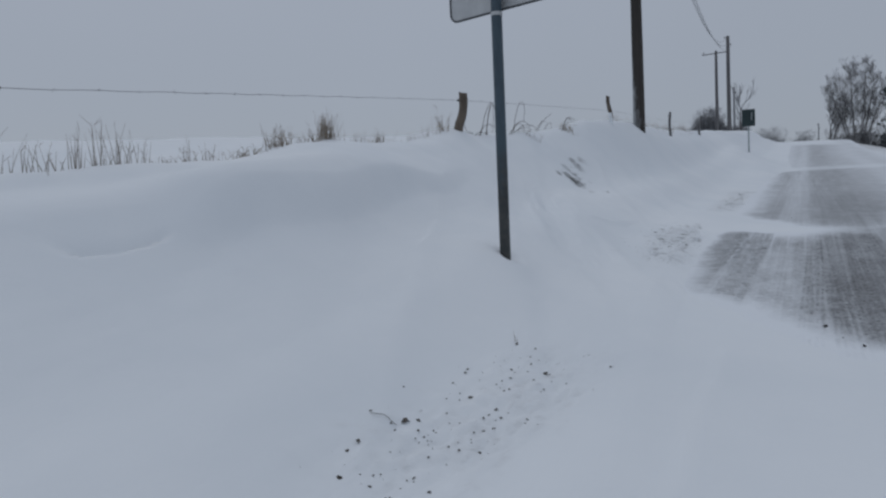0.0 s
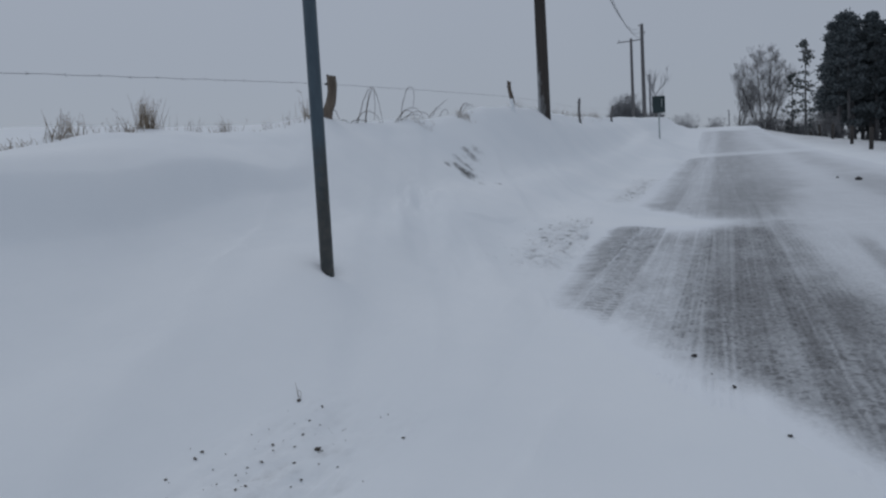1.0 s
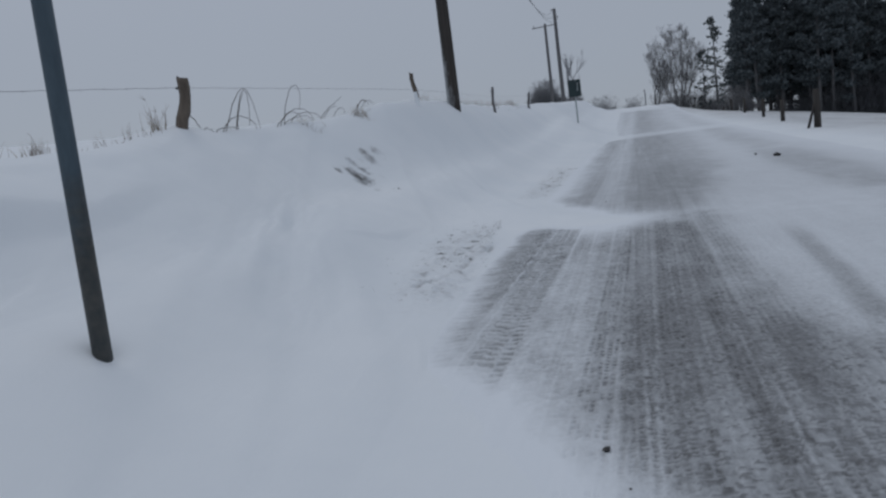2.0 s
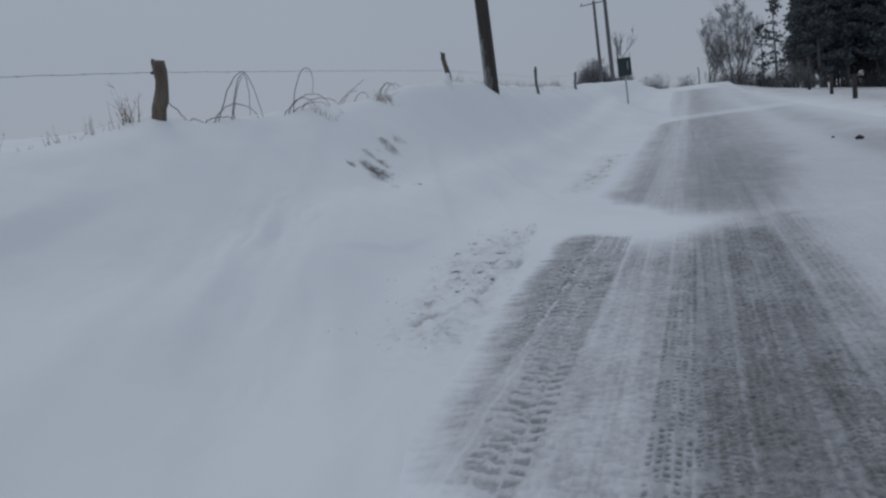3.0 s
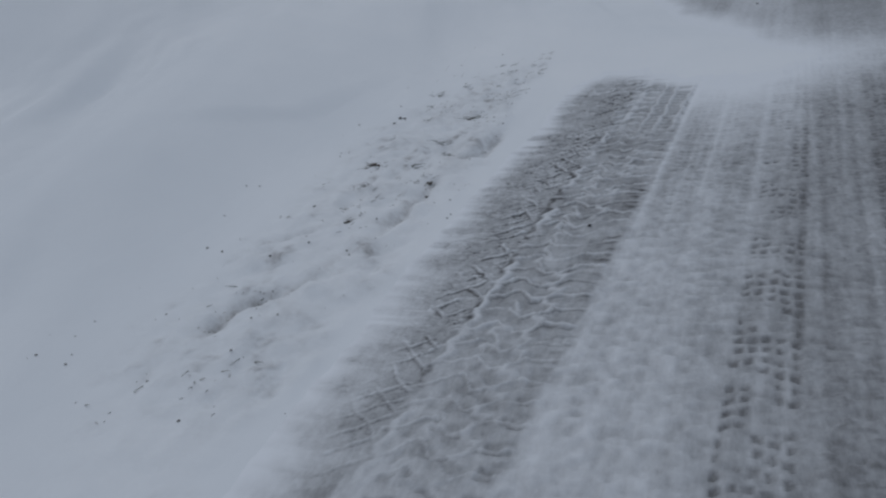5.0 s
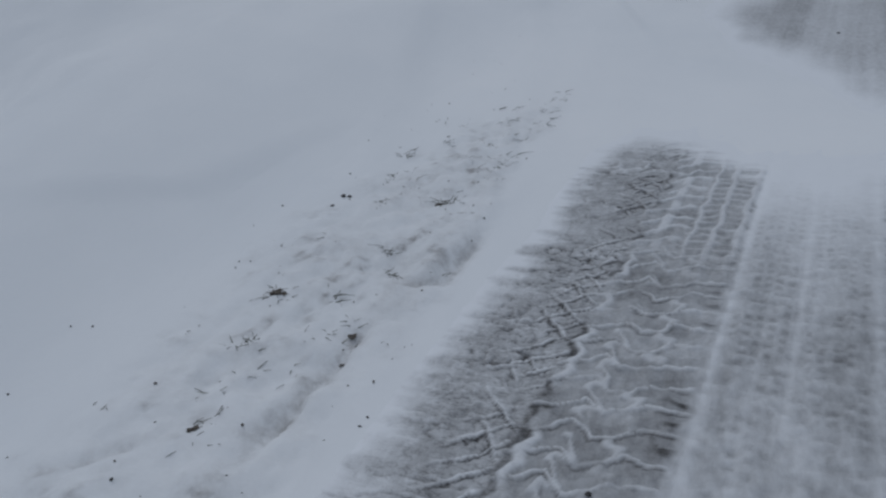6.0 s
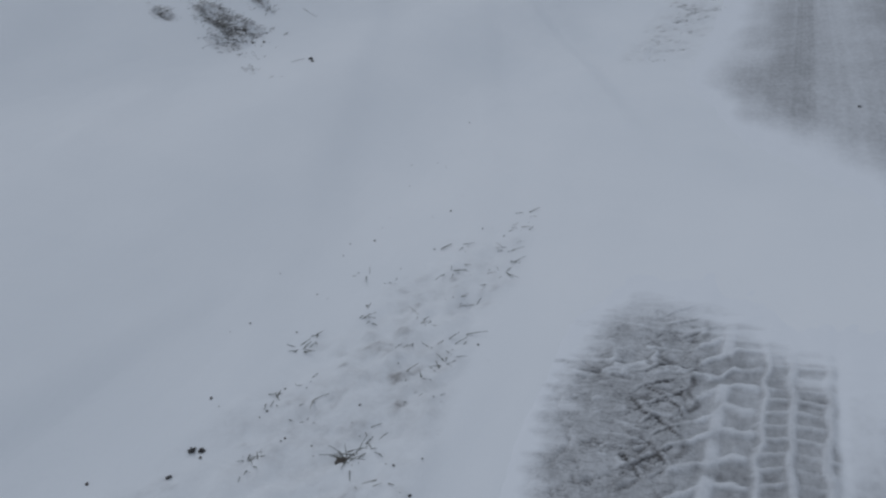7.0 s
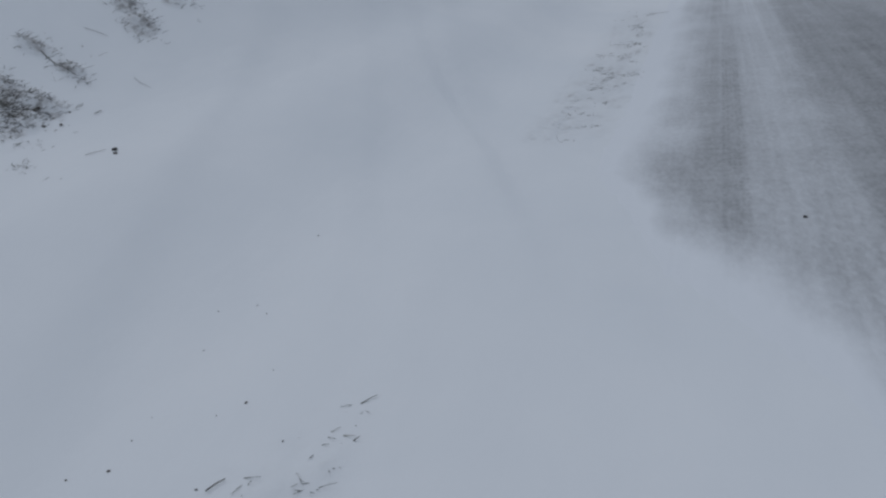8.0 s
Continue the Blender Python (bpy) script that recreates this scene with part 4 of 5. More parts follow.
def barbed_wire():
    heads = [(-2.95, 0.6, 1.115)] + [(x - 0.02, y, ground_z(x, y) + 0.85 * h) for (x, y), h in zip(FENCE, POST_H)]
    s = thing("barbed_wire", *heads[0], "thin taut barbed wire strung between old fence posts", "wire")
    here = Vector(heads[0])
    path = strand([Vector(p) - here for p in heads], -0.004, 0.0013)
    part("strand", mesh_of("strand", *tubes([path], 4), WIRE), s, "")
    rng = random.Random(11)
    for i in range(1, len(path) - 1):
        if i % 2 or path[i][0].y > 13.5:
            continue
        p = path[i][0]
        a = rng.uniform(0, 6.28)
        d1, d2 = Vector((0.3 * math.cos(a), 0.5, math.sin(a))).normalized(), Vector((0.3 * math.cos(a + 2), -0.5, math.sin(a + 2))).normalized()
        part("barb", mesh_of("barb", *tubes([[(p - d1 * 0.010, 0.0010), (p + d1 * 0.010, 0.0007)], [(p - d2 * 0.010, 0.0010), (p + d2 * 0.010, 0.0007)]], 4), WIRE), s)
    return s


barbed_wire()


# ---- dead weeds and brambles on the crest ----
def blade(rng, base, height, lean, r, bend=0.3, n=5):
    d = rng.uniform(0, 2 * math.pi)
    dx, dy = math.cos(d) * lean, math.sin(d) * lean
    path = []
    for k in range(n):
        t = k / (n - 1)
        path.append((Vector(base) + Vector((dx * t * height + bend * dx * t * t * height, dy * t * height + bend * dy * t * t * height, height * t * (1 - 0.25 * bend * t * lean))), max(r * (1 - 0.8 * t), 0.0005)))
    return path


def weed_clump(x, y, count, height, spread, mat, label, seed, r=0.0035, lean=0.35, group="dead weeds on the bank"):
    rng = random.Random(seed)
    z = ground_z(x, y)
    s = thing("weed_clump", x, y, z, label, "weeds", group)
    stems, shoots = [], []
    for k in range(count):
        bx, by = rng.gauss(0, spread), rng.gauss(0, spread)
        bz = ground_z(x + bx, y + by) - z - 0.02
        h = height * rng.uniform(0.35, 1.0)
        p = blade(rng, (bx, by, bz), h, lean * rng.uniform(0.1, 1.0), r * rng.uniform(0.6, 1.1), rng.uniform(0.1, 0.9))
        stems.append(p)
        mine = []
        if rng.random() < 0.35:
            for j in range(rng.randint(1, 3)):
                q = p[rng.randint(2, len(p) - 1)][0]
                mine.append([(q, r * 0.5), (q + Vector((rng.uniform(-1, 1), rng.uniform(-1, 1), rng.uniform(0.3, 1.2))) * 0.16 * height, r * 0.25)])
        shoots.append(mine)
    if count <= 14:
        for p, mine in zip(stems, shoots):
            ob = part("stem", mesh_of("stem", *tubes([p], 4), mat), s)
            for q in mine:
                part("side_shoot", mesh_of("side_shoot", *tubes([q], 3), mat), ob)
    else:
        every = stems + [q for mine in shoots for q in mine]
        tagged(part("dry_grass", mesh_of("dry_grass", *tubes(every, 4), mat), s), kind="stuff")
    return s


# place, number of stems, height, spread and lean of each stand of weeds along the crest
DEAD_WEEDS = ((-2.75, 1.52, 12, 0.20, 0.05, 0.4), (-2.75, 1.74, 13, 0.21, 0.05, 0.5), (-2.754, 1.93, 14, 0.20, 0.04, 0.55), (-2.754, 1.99, 12, 0.16, 0.05, 0.5), (-2.756, 2.13, 7, 0.12, 0.04, 0.4), (-2.758, 2.24, 12, 0.20, 0.022, 0.2), (-2.76, 2.36, 9, 0.27, 0.018, 0.15),
              (-2.765, 2.42, 9, 0.10, 0.05, 0.7), (-2.771, 2.48, 12, 0.23, 0.025, 0.3), (-2.79, 2.60, 12, 0.18, 0.022, 0.25), (-2.80, 2.66, 6, 0.17, 0.015, 0.2), (-2.816, 2.80, 13, 0.07, 0.05, 1.0), (-2.84, 2.92, 9, 0.08, 0.05, 0.9), (-2.85, 3.02, 7, 0.25, 0.010, 0.12), (-2.86, 3.08, 7, 0.11, 0.04, 0.6),
              (-2.877, 3.20, 11, 0.14, 0.03, 0.4), (-2.90, 3.36, 8, 0.10, 0.05, 0.6), (-2.94, 3.58, 10, 0.09, 0.04, 0.8), (-2.99, 3.98, 13, 0.20, 0.05, 0.3), (-3.0, 4.10, 12, 0.18, 0.05, 0.35), (-3.04, 4.32, 8, 0.12, 0.05, 0.6), (-3.07, 4.54, 9, 0.16, 0.03, 0.7), (-3.09, 4.68, 10, 0.13, 0.03, 0.6), (-3.11, 4.80, 8, 0.29, 0.03, 0.15),
              (-3.11, 4.98, 6, 0.30, 0.03, 0.5), (-3.10, 5.27, 12, 0.17, 0.05, 0.3), (-3.09, 5.40, 7, 0.13, 0.04, 0.4), (-3.08, 5.66, 10, 0.15, 0.03, 0.4), (-3.07, 5.78, 11, 0.15, 0.04, 0.4), (-3.04, 6.0, 6, 0.07, 0.05, 0.7), (-3.0, 6.20, 10, 0.12, 0.05, 0.5), (-2.97, 6.36, 7, 0.08, 0.04, 0.7), (-2.965, 6.50, 7, 0.16, 0.02, 0.2), (-2.95, 6.64, 9, 0.10, 0.04, 0.6))
for k, (x0, y0, n, h, wide, lean) in enumerate(DEAD_WEEDS):
    weed_clump(x0, y0, n, h, wide, DARK_STEM, "dead grey-brown weed stalks standing out of the snowy bank", 770 + k, 0.0024, lean)
rng = random.Random(77)
weed_clump(-3.115, 4.87, 70, 0.25, 0.036, STRAW, "dense tuft of tan dry grass on the snowy crest", 501, 0.003, 0.22)
weed_clump(-3.0, 4.03, 40, 0.15, 0.06, STRAW, "tuft of tan dry grass on the snowy crest", 502, 0.003, 0.4)
weed_clump(-2.945, 3.66, 44, 0.11, 0.045, STRAW, "low tuft of tan dry grass on the snowy crest", 503, 0.003, 0.7)
weed_clump(-3.08, 5.72, 24, 0.11, 0.04, STRAW, "small tuft of pale dry grass on the snowy crest", 507, 0.0026, 0.5)
weed_clump(-3.09, 4.66, 24, 0.10, 0.035, STRAW, "bent tan grass beside a taller tuft", 508, 0.0026, 0.9)
weed_clump(-2.93, 6.85, 26, 0.26, 0.04, STRAW, "dry grass growing at the foot of a fence post", 504, 0.0028, 0.4)
for k, y0 in enumerate(np.arange(13.6, 26.0, 0.45)):
    x0 = float(np.interp(y0, [13, 15.2, 20.6, 27], [-2.35, -2.25, -1.95, -1.5]))
    weed_clump(x0 + rng.uniform(-0.2, 0.1), float(y0), 12, rng.uniform(0.10, 0.26), 0.10, DARK_STEM, "sparse dead weeds along the snowy fence line", 700 + k, 0.004, 0.5)


def cane(y0, y1, lift0, lift1, c0, c1, parent, seed, x=-2.82, r=0.0042):
    """One cane along the fence: from y0 to y1, bowed by two handles given as (y, height over the snow)."""
    rng = random.Random(seed)
    ends = [Vector((x, y0, ground_z(x, y0) - 0.02 + lift0)), Vector((x + rng.uniform(-0.05, 0.05), y1, ground_z(x, y1) - 0.02 + lift1))]
    h0, h1 = (Vector((x + rng.uniform(-0.06, 0.06), hy, ground_z(x, hy) + hz)) for hy, hz in (c0, c1))
    path = []
    for j in range(17):
        t = j / 16
        p = ends[0] * (1 - t) ** 3 + h0 * 3 * t * (1 - t) ** 2 + h1 * 3 * t * t * (1 - t) + ends[1] * t**3
        p = p + Vector((0, rng.gauss(0, 0.004), rng.gauss(0, 0.004)))
        path.append((p - parent.matrix_world.translation, r * (1 - 0.45 * t)))
    part("cane", mesh_of("cane", *tubes([path], 5), TWIG), parent)


def bramble(y, label, canes, seed, x=-2.82):
    s = thing("bramble", x, y, ground_z(x, y), label, "bramble", "brambles under the fence")
    for k, (y0, y1, lift0, lift1, c0, c1) in enumerate(canes):
        cane(y0, y1, lift0, lift1, c0, c1, s, seed + k, x)
    return s


bramble(8.1, "bare bramble canes arching up to the wire and down again",
        ((7.72, 8.46, 0, 0, (8.20, 0.52), (8.43, 0.56)), (7.93, 8.33, 0, 0.06, (8.25, 0.54), (8.40, 0.46)), (7.98, 8.29, 0, 0.38, (8.05, 0.14), (8.16, 0.30)),
         (7.65, 8.38, 0, 0, (7.80, 0.17), (8.20, 0.18)), (7.55, 7.95, 0.02, 0.02, (7.68, 0.06), (7.85, 0.03))), 30)
bramble(7.2, "thin bramble cane sagging away from a fence post", ((7.05, 7.42, 0.14, 0, (7.16, 0.10), (7.30, 0.03)), (7.34, 7.62, 0, 0.01, (7.42, 0.05), (7.52, 0.03))), 40)
bramble(9.4, "single bramble loop standing up to the wire", ((9.07, 9.57, 0, 0.16, (9.34, 0.56), (9.80, 0.52)),), 50)
bramble(9.5, "low arching bramble canes tangled over the snowy crest",
        ((8.85, 10.05, 0, 0, (9.2, 0.20), (9.95, 0.24)), (8.95, 9.62, 0, 0, (9.08, 0.16), (9.5, 0.18)), (9.25, 10.15, 0, 0.02, (9.5, 0.17), (10.0, 0.12)), (9.0, 9.95, 0, 0.02, (9.3, 0.08), (9.7, 0.11))), 60)
bramble(10.6, "bare bramble shoots leaning out of the snow",
        ((10.20, 11.05, 0, 0.28, (10.45, 0.10), (10.8, 0.18)), (10.30, 10.95, 0, 0.16, (10.5, 0.10), (10.75, 0.15)), (10.7, 11.3, 0, 0, (10.8, 0.16), (11.2, 0.16))), 70)
bramble(11.1, "tangled bare brambles half buried in snow",
        ((10.75, 11.6, 0, 0, (10.9, 0.18), (11.4, 0.2)), (10.85, 11.35, 0, 0.1, (11.0, 0.14), (11.2, 0.2)), (11.0, 11.9, 0, 0, (11.2, 0.14), (11.7, 0.12))), 80, -2.55)
weed_clump(-2.50, 10.9, 40, 0.17, 0.07, STRAW, "dry grass caught in the brambles on the crest", 505, 0.003, 0.7)
weed_clump(-2.66, 9.5, 22, 0.14, 0.09, DARK_STEM, "dead weeds caught in the brambles on the crest", 506, 0.003, 0.7)


# ---- overhead line ----
def utility_pole(x, y, height, radius, label, mat, seed, arm=False, z=None):
    z = ground_z(x, y) if z is None else z
    s = thing("utility_pole", x, y, z, label, "utility pole", "poles of the overhead line")
    path = [((0.004 * math.sin(k), 0, -0.3 + (height + 0.3) * k / 8), radius * (1 - 0.28 * k / 8)) for k in range(9)]
    part("shaft", mesh_of("shaft", *tubes([path], 14), mat), s)
    if arm:
        part("crossarm", mesh_of("crossarm", *tubes([[((-1.15, 0, height - 0.25), 0.045), ((1.0, 0, height - 0.16), 0.045)]], 4), mat, False), s)
    for k in (-1, 0, 1):
        px = k * (1.0 if arm else radius + 0.03)
        pz = height - 0.10 - (0.28 * (k + 1) if not arm else 0.0)
        part("insulator", mesh_of("insulator", *tubes([[((px, 0, pz - 0.08), 0.02), ((px, 0, pz), 0.045), ((px, 0, pz + 0.05), 0.045), ((px, 0, pz + 0.08), 0.02)]], 8), CERAMIC), s)
    return s


NEAR_POLE, FAR_POLE = (-1.88, 14.82), (-0.30, 60.0)
utility_pole(*NEAR_POLE, 6.3, 0.120, "dark tarred wooden utility pole with snow blown onto its foot", RIMED_POLE, 1)
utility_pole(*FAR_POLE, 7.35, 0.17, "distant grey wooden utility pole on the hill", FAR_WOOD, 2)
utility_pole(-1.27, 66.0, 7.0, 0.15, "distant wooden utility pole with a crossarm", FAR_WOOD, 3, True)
utility_pole(0.22, 97.0, 7.5, 0.16, "far utility pole with haze put into its pale colour", FAR_HAZE, 4)
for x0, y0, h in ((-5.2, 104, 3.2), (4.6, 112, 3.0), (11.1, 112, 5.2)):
    utility_pole(x0, y0, h, 0.09, "very far thin pole with haze put into its pale colour", FAR_HAZE, 5)


def overhead_cable(k):
    a = Vector((NEAR_POLE[0] + 0.14 * k, NEAR_POLE[1], ground_z(*NEAR_POLE) + 6.15 - 0.28 * k))
    b = Vector((FAR_POLE[0] + 0.2 * k, FAR_POLE[1], ground_z(*FAR_POLE) + 7.1 - 0.28 * (k + 1)))
    s = thing("overhead_cable", *a, "thin sagging overhead cable between two utility poles", "cable", "overhead cables")
    path = []
    for j in range(41):
        t = j / 40
        path.append((a.lerp(b, t) - a - Vector((0, 0, 1.7 * 4 * t * (1 - t))), 0.011))
    part("conductor", mesh_of("conductor", *tubes([path], 5), CABLE), s)


for k in (-1, 0, 1):
    overhead_cable(k)


# ---- sign farther up the road ----
def far_sign(x, y):
    z = ground_z(x, y)
    s = thing("small_road_sign", x, y, z, "dark rectangular road sign on a thin pale post in the bank", "road sign")
    part("post", mesh_of("post", *tubes([[((0, 0, -0.2), 0.028), ((0, 0, 1.52), 0.028)]], 10), PALE_SIGN), s, "thin pale post")
    bm = bmesh.new()
    bmesh.ops.create_cube(bm, size=1, matrix=Matrix.LocRotScale((0, -0.04, 1.22), None, (0.44, 0.02, 0.60)))
    bmesh.ops.bevel(bm, geom=bm.edges[:] + bm.verts[:], offset=0.008, segments=2, affect="EDGES")
    me = bpy.data.meshes.new("plate")
    bm.to_mesh(me)
    bm.free()
    me.materials.append(GREEN_SIGN)
    plate = part("plate", me, s, "dark green sign face")
    part("mark", mesh_of("mark", *tubes([[((0.09, -0.056, 1.12), 0.055), ((0.10, -0.056, 1.40), 0.045)]], 8, 0.08), PALE_SIGN), plate, "pale unreadable marking")
    return s


far_sign(0.41, 27.91)


# ---- fence on the far side of the road ----
def field_post(x, y, height, radius, brace, seed):
    z = ground_z(x, y)
    rng = random.Random(seed)
    s = thing("wooden_post", x, y, z, "dark braced wooden fence post at the field edge" if brace else "dark wooden fence post at the field edge", "fence post", "posts across the road")
    part("shaft", mesh_of("shaft", *tubes([[((0, 0, -0.1), radius), ((0.01, 0, height * 0.5), radius * 0.97), ((0.015, 0, height), radius * 0.9)]], 9), POLE_WOOD), s)
    for d in brace:
        part("brace", mesh_of("brace", *tubes([[((d * 0.55, rng.uniform(-0.1, 0.1), -0.05), 0.03), ((d * 0.03, 0, height * 0.72), 0.028)]], 6), POLE_WOOD), s)
    return s


for x0, y0, h, r, brace in ((4.90, 13.1, 0.62, 0.045, (1,)), (5.5, 18.9, 0.84, 0.075, (-0.42,)), (6.05, 23.6, 0.62, 0.06, ()), (6.6, 27.9, 0.62, 0.055, ()), (7.3, 33.7, 0.62, 0.06, ()), (8.0, 39.5, 0.62, 0.06, ()), (8.9, 46.0, 0.62, 0.06, ()), (4.45, 8.6, 0.62, 0.05, ())):
    field_post(x0, y0, h, r, brace, int(y0))


# ---- stones, grit, clods, twigs and turf ----
def lump(name, x, y, size, mat, label, seed, flat=0.7, group="", category="stone", sink=0.25):
    rng = random.Random(seed)
    long = rng.uniform(0.7, 1.5)
    bm = bmesh.new()
    bmesh.ops.create_icosphere(bm, subdivisions=2 if size > 0.006 else 1, radius=1.0)
    for v in bm.verts:
        n = noise.noise(v.co * 1.9 + Vector((seed * 1.7, 0, 0)))
        v.co = v.co * (0.8 + 0.9 * n)
        v.co.x *= long
        v.co.z *= flat
        v.co *= size
    me = bpy.data.meshes.new(name)
    bm.to_mesh(me)
    bm.free()
    me.materials.append(mat)
    ob = new(name, me)
    ob.matrix_world = pose(x, y, ground_z(x, y) + size * flat * (1 - 2 * sink) * 0.6, 0, 0, rng.uniform(0, 360))
    return tagged(ob, label, category, group)


def twig(x, y, length, r, turn, label, seed, lift=0.004):
    rng = random.Random(seed)
    z = ground_z(x, y)
    s = thing("twig", x, y, z, label, "twig", "twigs on the snow")
    path, a = [], radians(turn)
    for k in range(7):
        t = k / 6 - 0.5
        px, py = math.cos(a) * length * t, math.sin(a) * length * t + 0.07 * length * math.sin(5 * t + seed)
        path.append((Vector((px, py, ground_z(x + px, y + py) - z + lift + r * 0.6)), r * (1.1 - 0.4 * (t + 0.5))))
    part("stick", mesh_of("stick", *tubes([path], 6), TWIG), s)
    if rng.random() < 0.6 and length > 0.08:
        q = path[3][0]
        b = a + rng.choice((-0.6, 0.6))
        part("side_twig", mesh_of("side_twig", *tubes([[(q, r * 0.7), (q + Vector((math.cos(b), math.sin(b), 0.15)) * length * 0.3, r * 0.35)]], 5), TWIG), s)
    return s


def blades_at(rng, x, y, z, count, height, spread, lean):
    """Paths of short blades round a place, relative to (x, y, z) of their thing."""
    out = []
    for k in range(count):
        bx, by = rng.gauss(0, spread), rng.gauss(0, spread * 0.8)
        foot = (x[0] + bx - x[1], y[0] + by - y[1], ground_z(x[0] + bx, y[0] + by) - z - 0.004)
        out.append(blade(rng, foot, height * rng.uniform(0.4, 1.1), lean * rng.uniform(0.3, 1.2), 0.0013 * rng.uniform(0.7, 1.5), 0.8, 4))
    return out


def turf_tuft(x, y, count, height, spread, label, seed, mat=None, lean=1.3):
    """A tuft whose blades are parts of their own."""
    z = ground_z(x, y)
    s = thing("grass_tuft", x, y, z, label, "grass", "grass tufts in the snow")
    for p in blades_at(random.Random(seed), (x, x), (y, y), z, count, height, spread, lean):
        part("blade", mesh_of("blade", *tubes([p], 3), mat or TURF_MAT), s)
    return s


def grass_patch(name, places, label, seed, mat, lean):
    """Grass past counting, as one object: places are (x, y, blades, height, spread)."""
    x, y = (sum(p[i] for p in places) / len(places) for i in (0, 1))
    z = ground_z(x, y)
    rng = random.Random(seed)
    paths = []
    for px, py, count, height, spread in places:
        paths += blades_at(rng, (px, x), (py, y), z, count, height, spread, lean)
    ob = new(name, mesh_of(name, *tubes(paths, 3), mat))
    ob.matrix_world = pose(x, y, z)
    return tagged(ob, label, "grass", "", "stuff")

# ---- trees ----
def branch_out(rng, paths, p, d, length, r, depth, spread, up=0.25):
    n = 4
    path, q, dd = [(p.copy(), r)], p.copy(), d.copy()
    for k in range(n):
        dd = (dd + Vector((rng.gauss(0, 0.13), rng.gauss(0, 0.13), rng.gauss(up * 0.25, 0.10)))).normalized()
        q = q + dd * (length / n)
        path.append((q.copy(), r * (1 - 0.35 * (k + 1) / n)))
    paths.append(path)
    if depth == 0:
        return
    for k in range(rng.randint(2, 3) + (1 if depth > 2 else 0)):
        at = path[rng.randint(2, n)][0]
        side = Vector((rng.gauss(0, 1), rng.gauss(0, 1), rng.gauss(0.25, 0.5))).normalized()
        nd = (dd * (1 - spread) + side * spread + Vector((0, 0, up))).normalized()
        branch_out(rng, paths, at, nd, length * rng.uniform(0.55, 0.82), r * rng.uniform(0.42, 0.62), depth - 1, spread, up)


def bare_tree(x, y, height, label, seed, stems=1, depth=5, mat=None, spread=0.5):
    rng = random.Random(seed)
    z = ground_z(x, y) - 0.3
    s = thing("bare_tree", x, y, z, label, "tree", "bare trees by the road")
    trunks, twigs = [], []
    for k in range(stems):
        base = Vector((rng.gauss(0, 0.5) if stems > 1 else 0, rng.gauss(0, 0.5) if stems > 1 else 0, 0))
        d = Vector((rng.gauss(0, 0.12 * stems), rng.gauss(0, 0.1), 1)).normalized()
        r0 = height * 0.017
        path, q = [(base, r0)], base.copy()
        for j in range(5):
            d = (d + Vector((rng.gauss(0, 0.06), rng.gauss(0, 0.06), 0.08))).normalized()
            q = q + d * height * 0.085
            path.append((q.copy(), r0 * (1 - 0.09 * (j + 1))))
            if j >= 1:
                side = Vector((rng.gauss(0, 1), rng.gauss(0, 1), 0.7)).normalized()
                branch_out(rng, twigs, q, (d * 0.55 + side * 0.6).normalized(), height * rng.uniform(0.16, 0.24), r0 * 0.45, depth - 1, spread)
        trunks.append(path)
        for j in range(3):
            side = Vector((rng.gauss(0, 1), rng.gauss(0, 1), 0.9)).normalized()
            branch_out(rng, twigs, q, (d * 0.7 + side * 0.5).normalized(), height * rng.uniform(0.17, 0.25), r0 * 0.55, depth, spread)
    top = max(v[0].z for p in twigs for v in p)
    k = height / top
    for group in (trunks, twigs):
        for p in group:
            for i, (v, r) in enumerate(p):
                p[i] = (Vector((v.x * k, v.y * k, v.z * k)), max(r * k, 0.006))
    part("trunk", mesh_of("trunk", *tubes(trunks, 7), BARK), s)
    tagged(part("twig_crown", mesh_of("twig_crown", *tubes(twigs, 3), mat or FROST_HAZE_TWIG), s), kind="stuff")
    return s


def fan_tree(x, y, height, half, label, seed):
    """A tree of many stems that fan out from its foot and end in a haze of twigs."""
    rng = random.Random(seed)
    z = ground_z(x, y) - 0.3
    s = thing("bare_tree", x, y, z, label, "tree", "bare trees by the road")
    stems, twigs = [], []
    for k in range(8):
        u = -1 + 2 * k / 7 + rng.gauss(0, 0.08)
        foot = Vector((0.35 * u, rng.gauss(0, 0.3), 0))
        tip = Vector((u * half * 0.82, rng.gauss(0, half * 0.45), height * (0.97 - 0.30 * u * u) * rng.uniform(0.9, 1.0)))
        bow = Vector((tip.x * 0.62, tip.y * 0.6, height * 0.42))
        path = []
        for j in range(10):
            t = j / 9
            path.append((foot * (1 - t) ** 2 + bow * 2 * t * (1 - t) + tip * t * t, height * 0.0088 * (1 - 0.86 * t)))
        stems.append(path)
        for j in range(3, 10):
            p, r = path[j]
            d = (path[j][0] - path[j - 1][0]).normalized()
            for i in range(3 if j < 9 else 5):
                side = Vector((rng.gauss(0.5 * u, 0.9), rng.gauss(0, 0.9), rng.gauss(0.4, 0.3))).normalized()
                branch_out(rng, twigs, p, (d * 0.75 + side * 0.55).normalized(), height * rng.uniform(0.10, 0.17) * (1.15 - 0.05 * j), max(0.4 * r, 0.012), 3, 0.42, 0.16)
    for p in twigs:
        for i, (v, r) in enumerate(p):
            p[i] = (v, max(r, 0.008))
    for path in stems:
        part("stem", mesh_of("stem", *tubes([path], 6), BARK), s)
    tagged(part("twig_crown", mesh_of("twig_crown", *tubes(twigs, 3), FROST_HAZE_TWIG), s), kind="stuff")
    return s


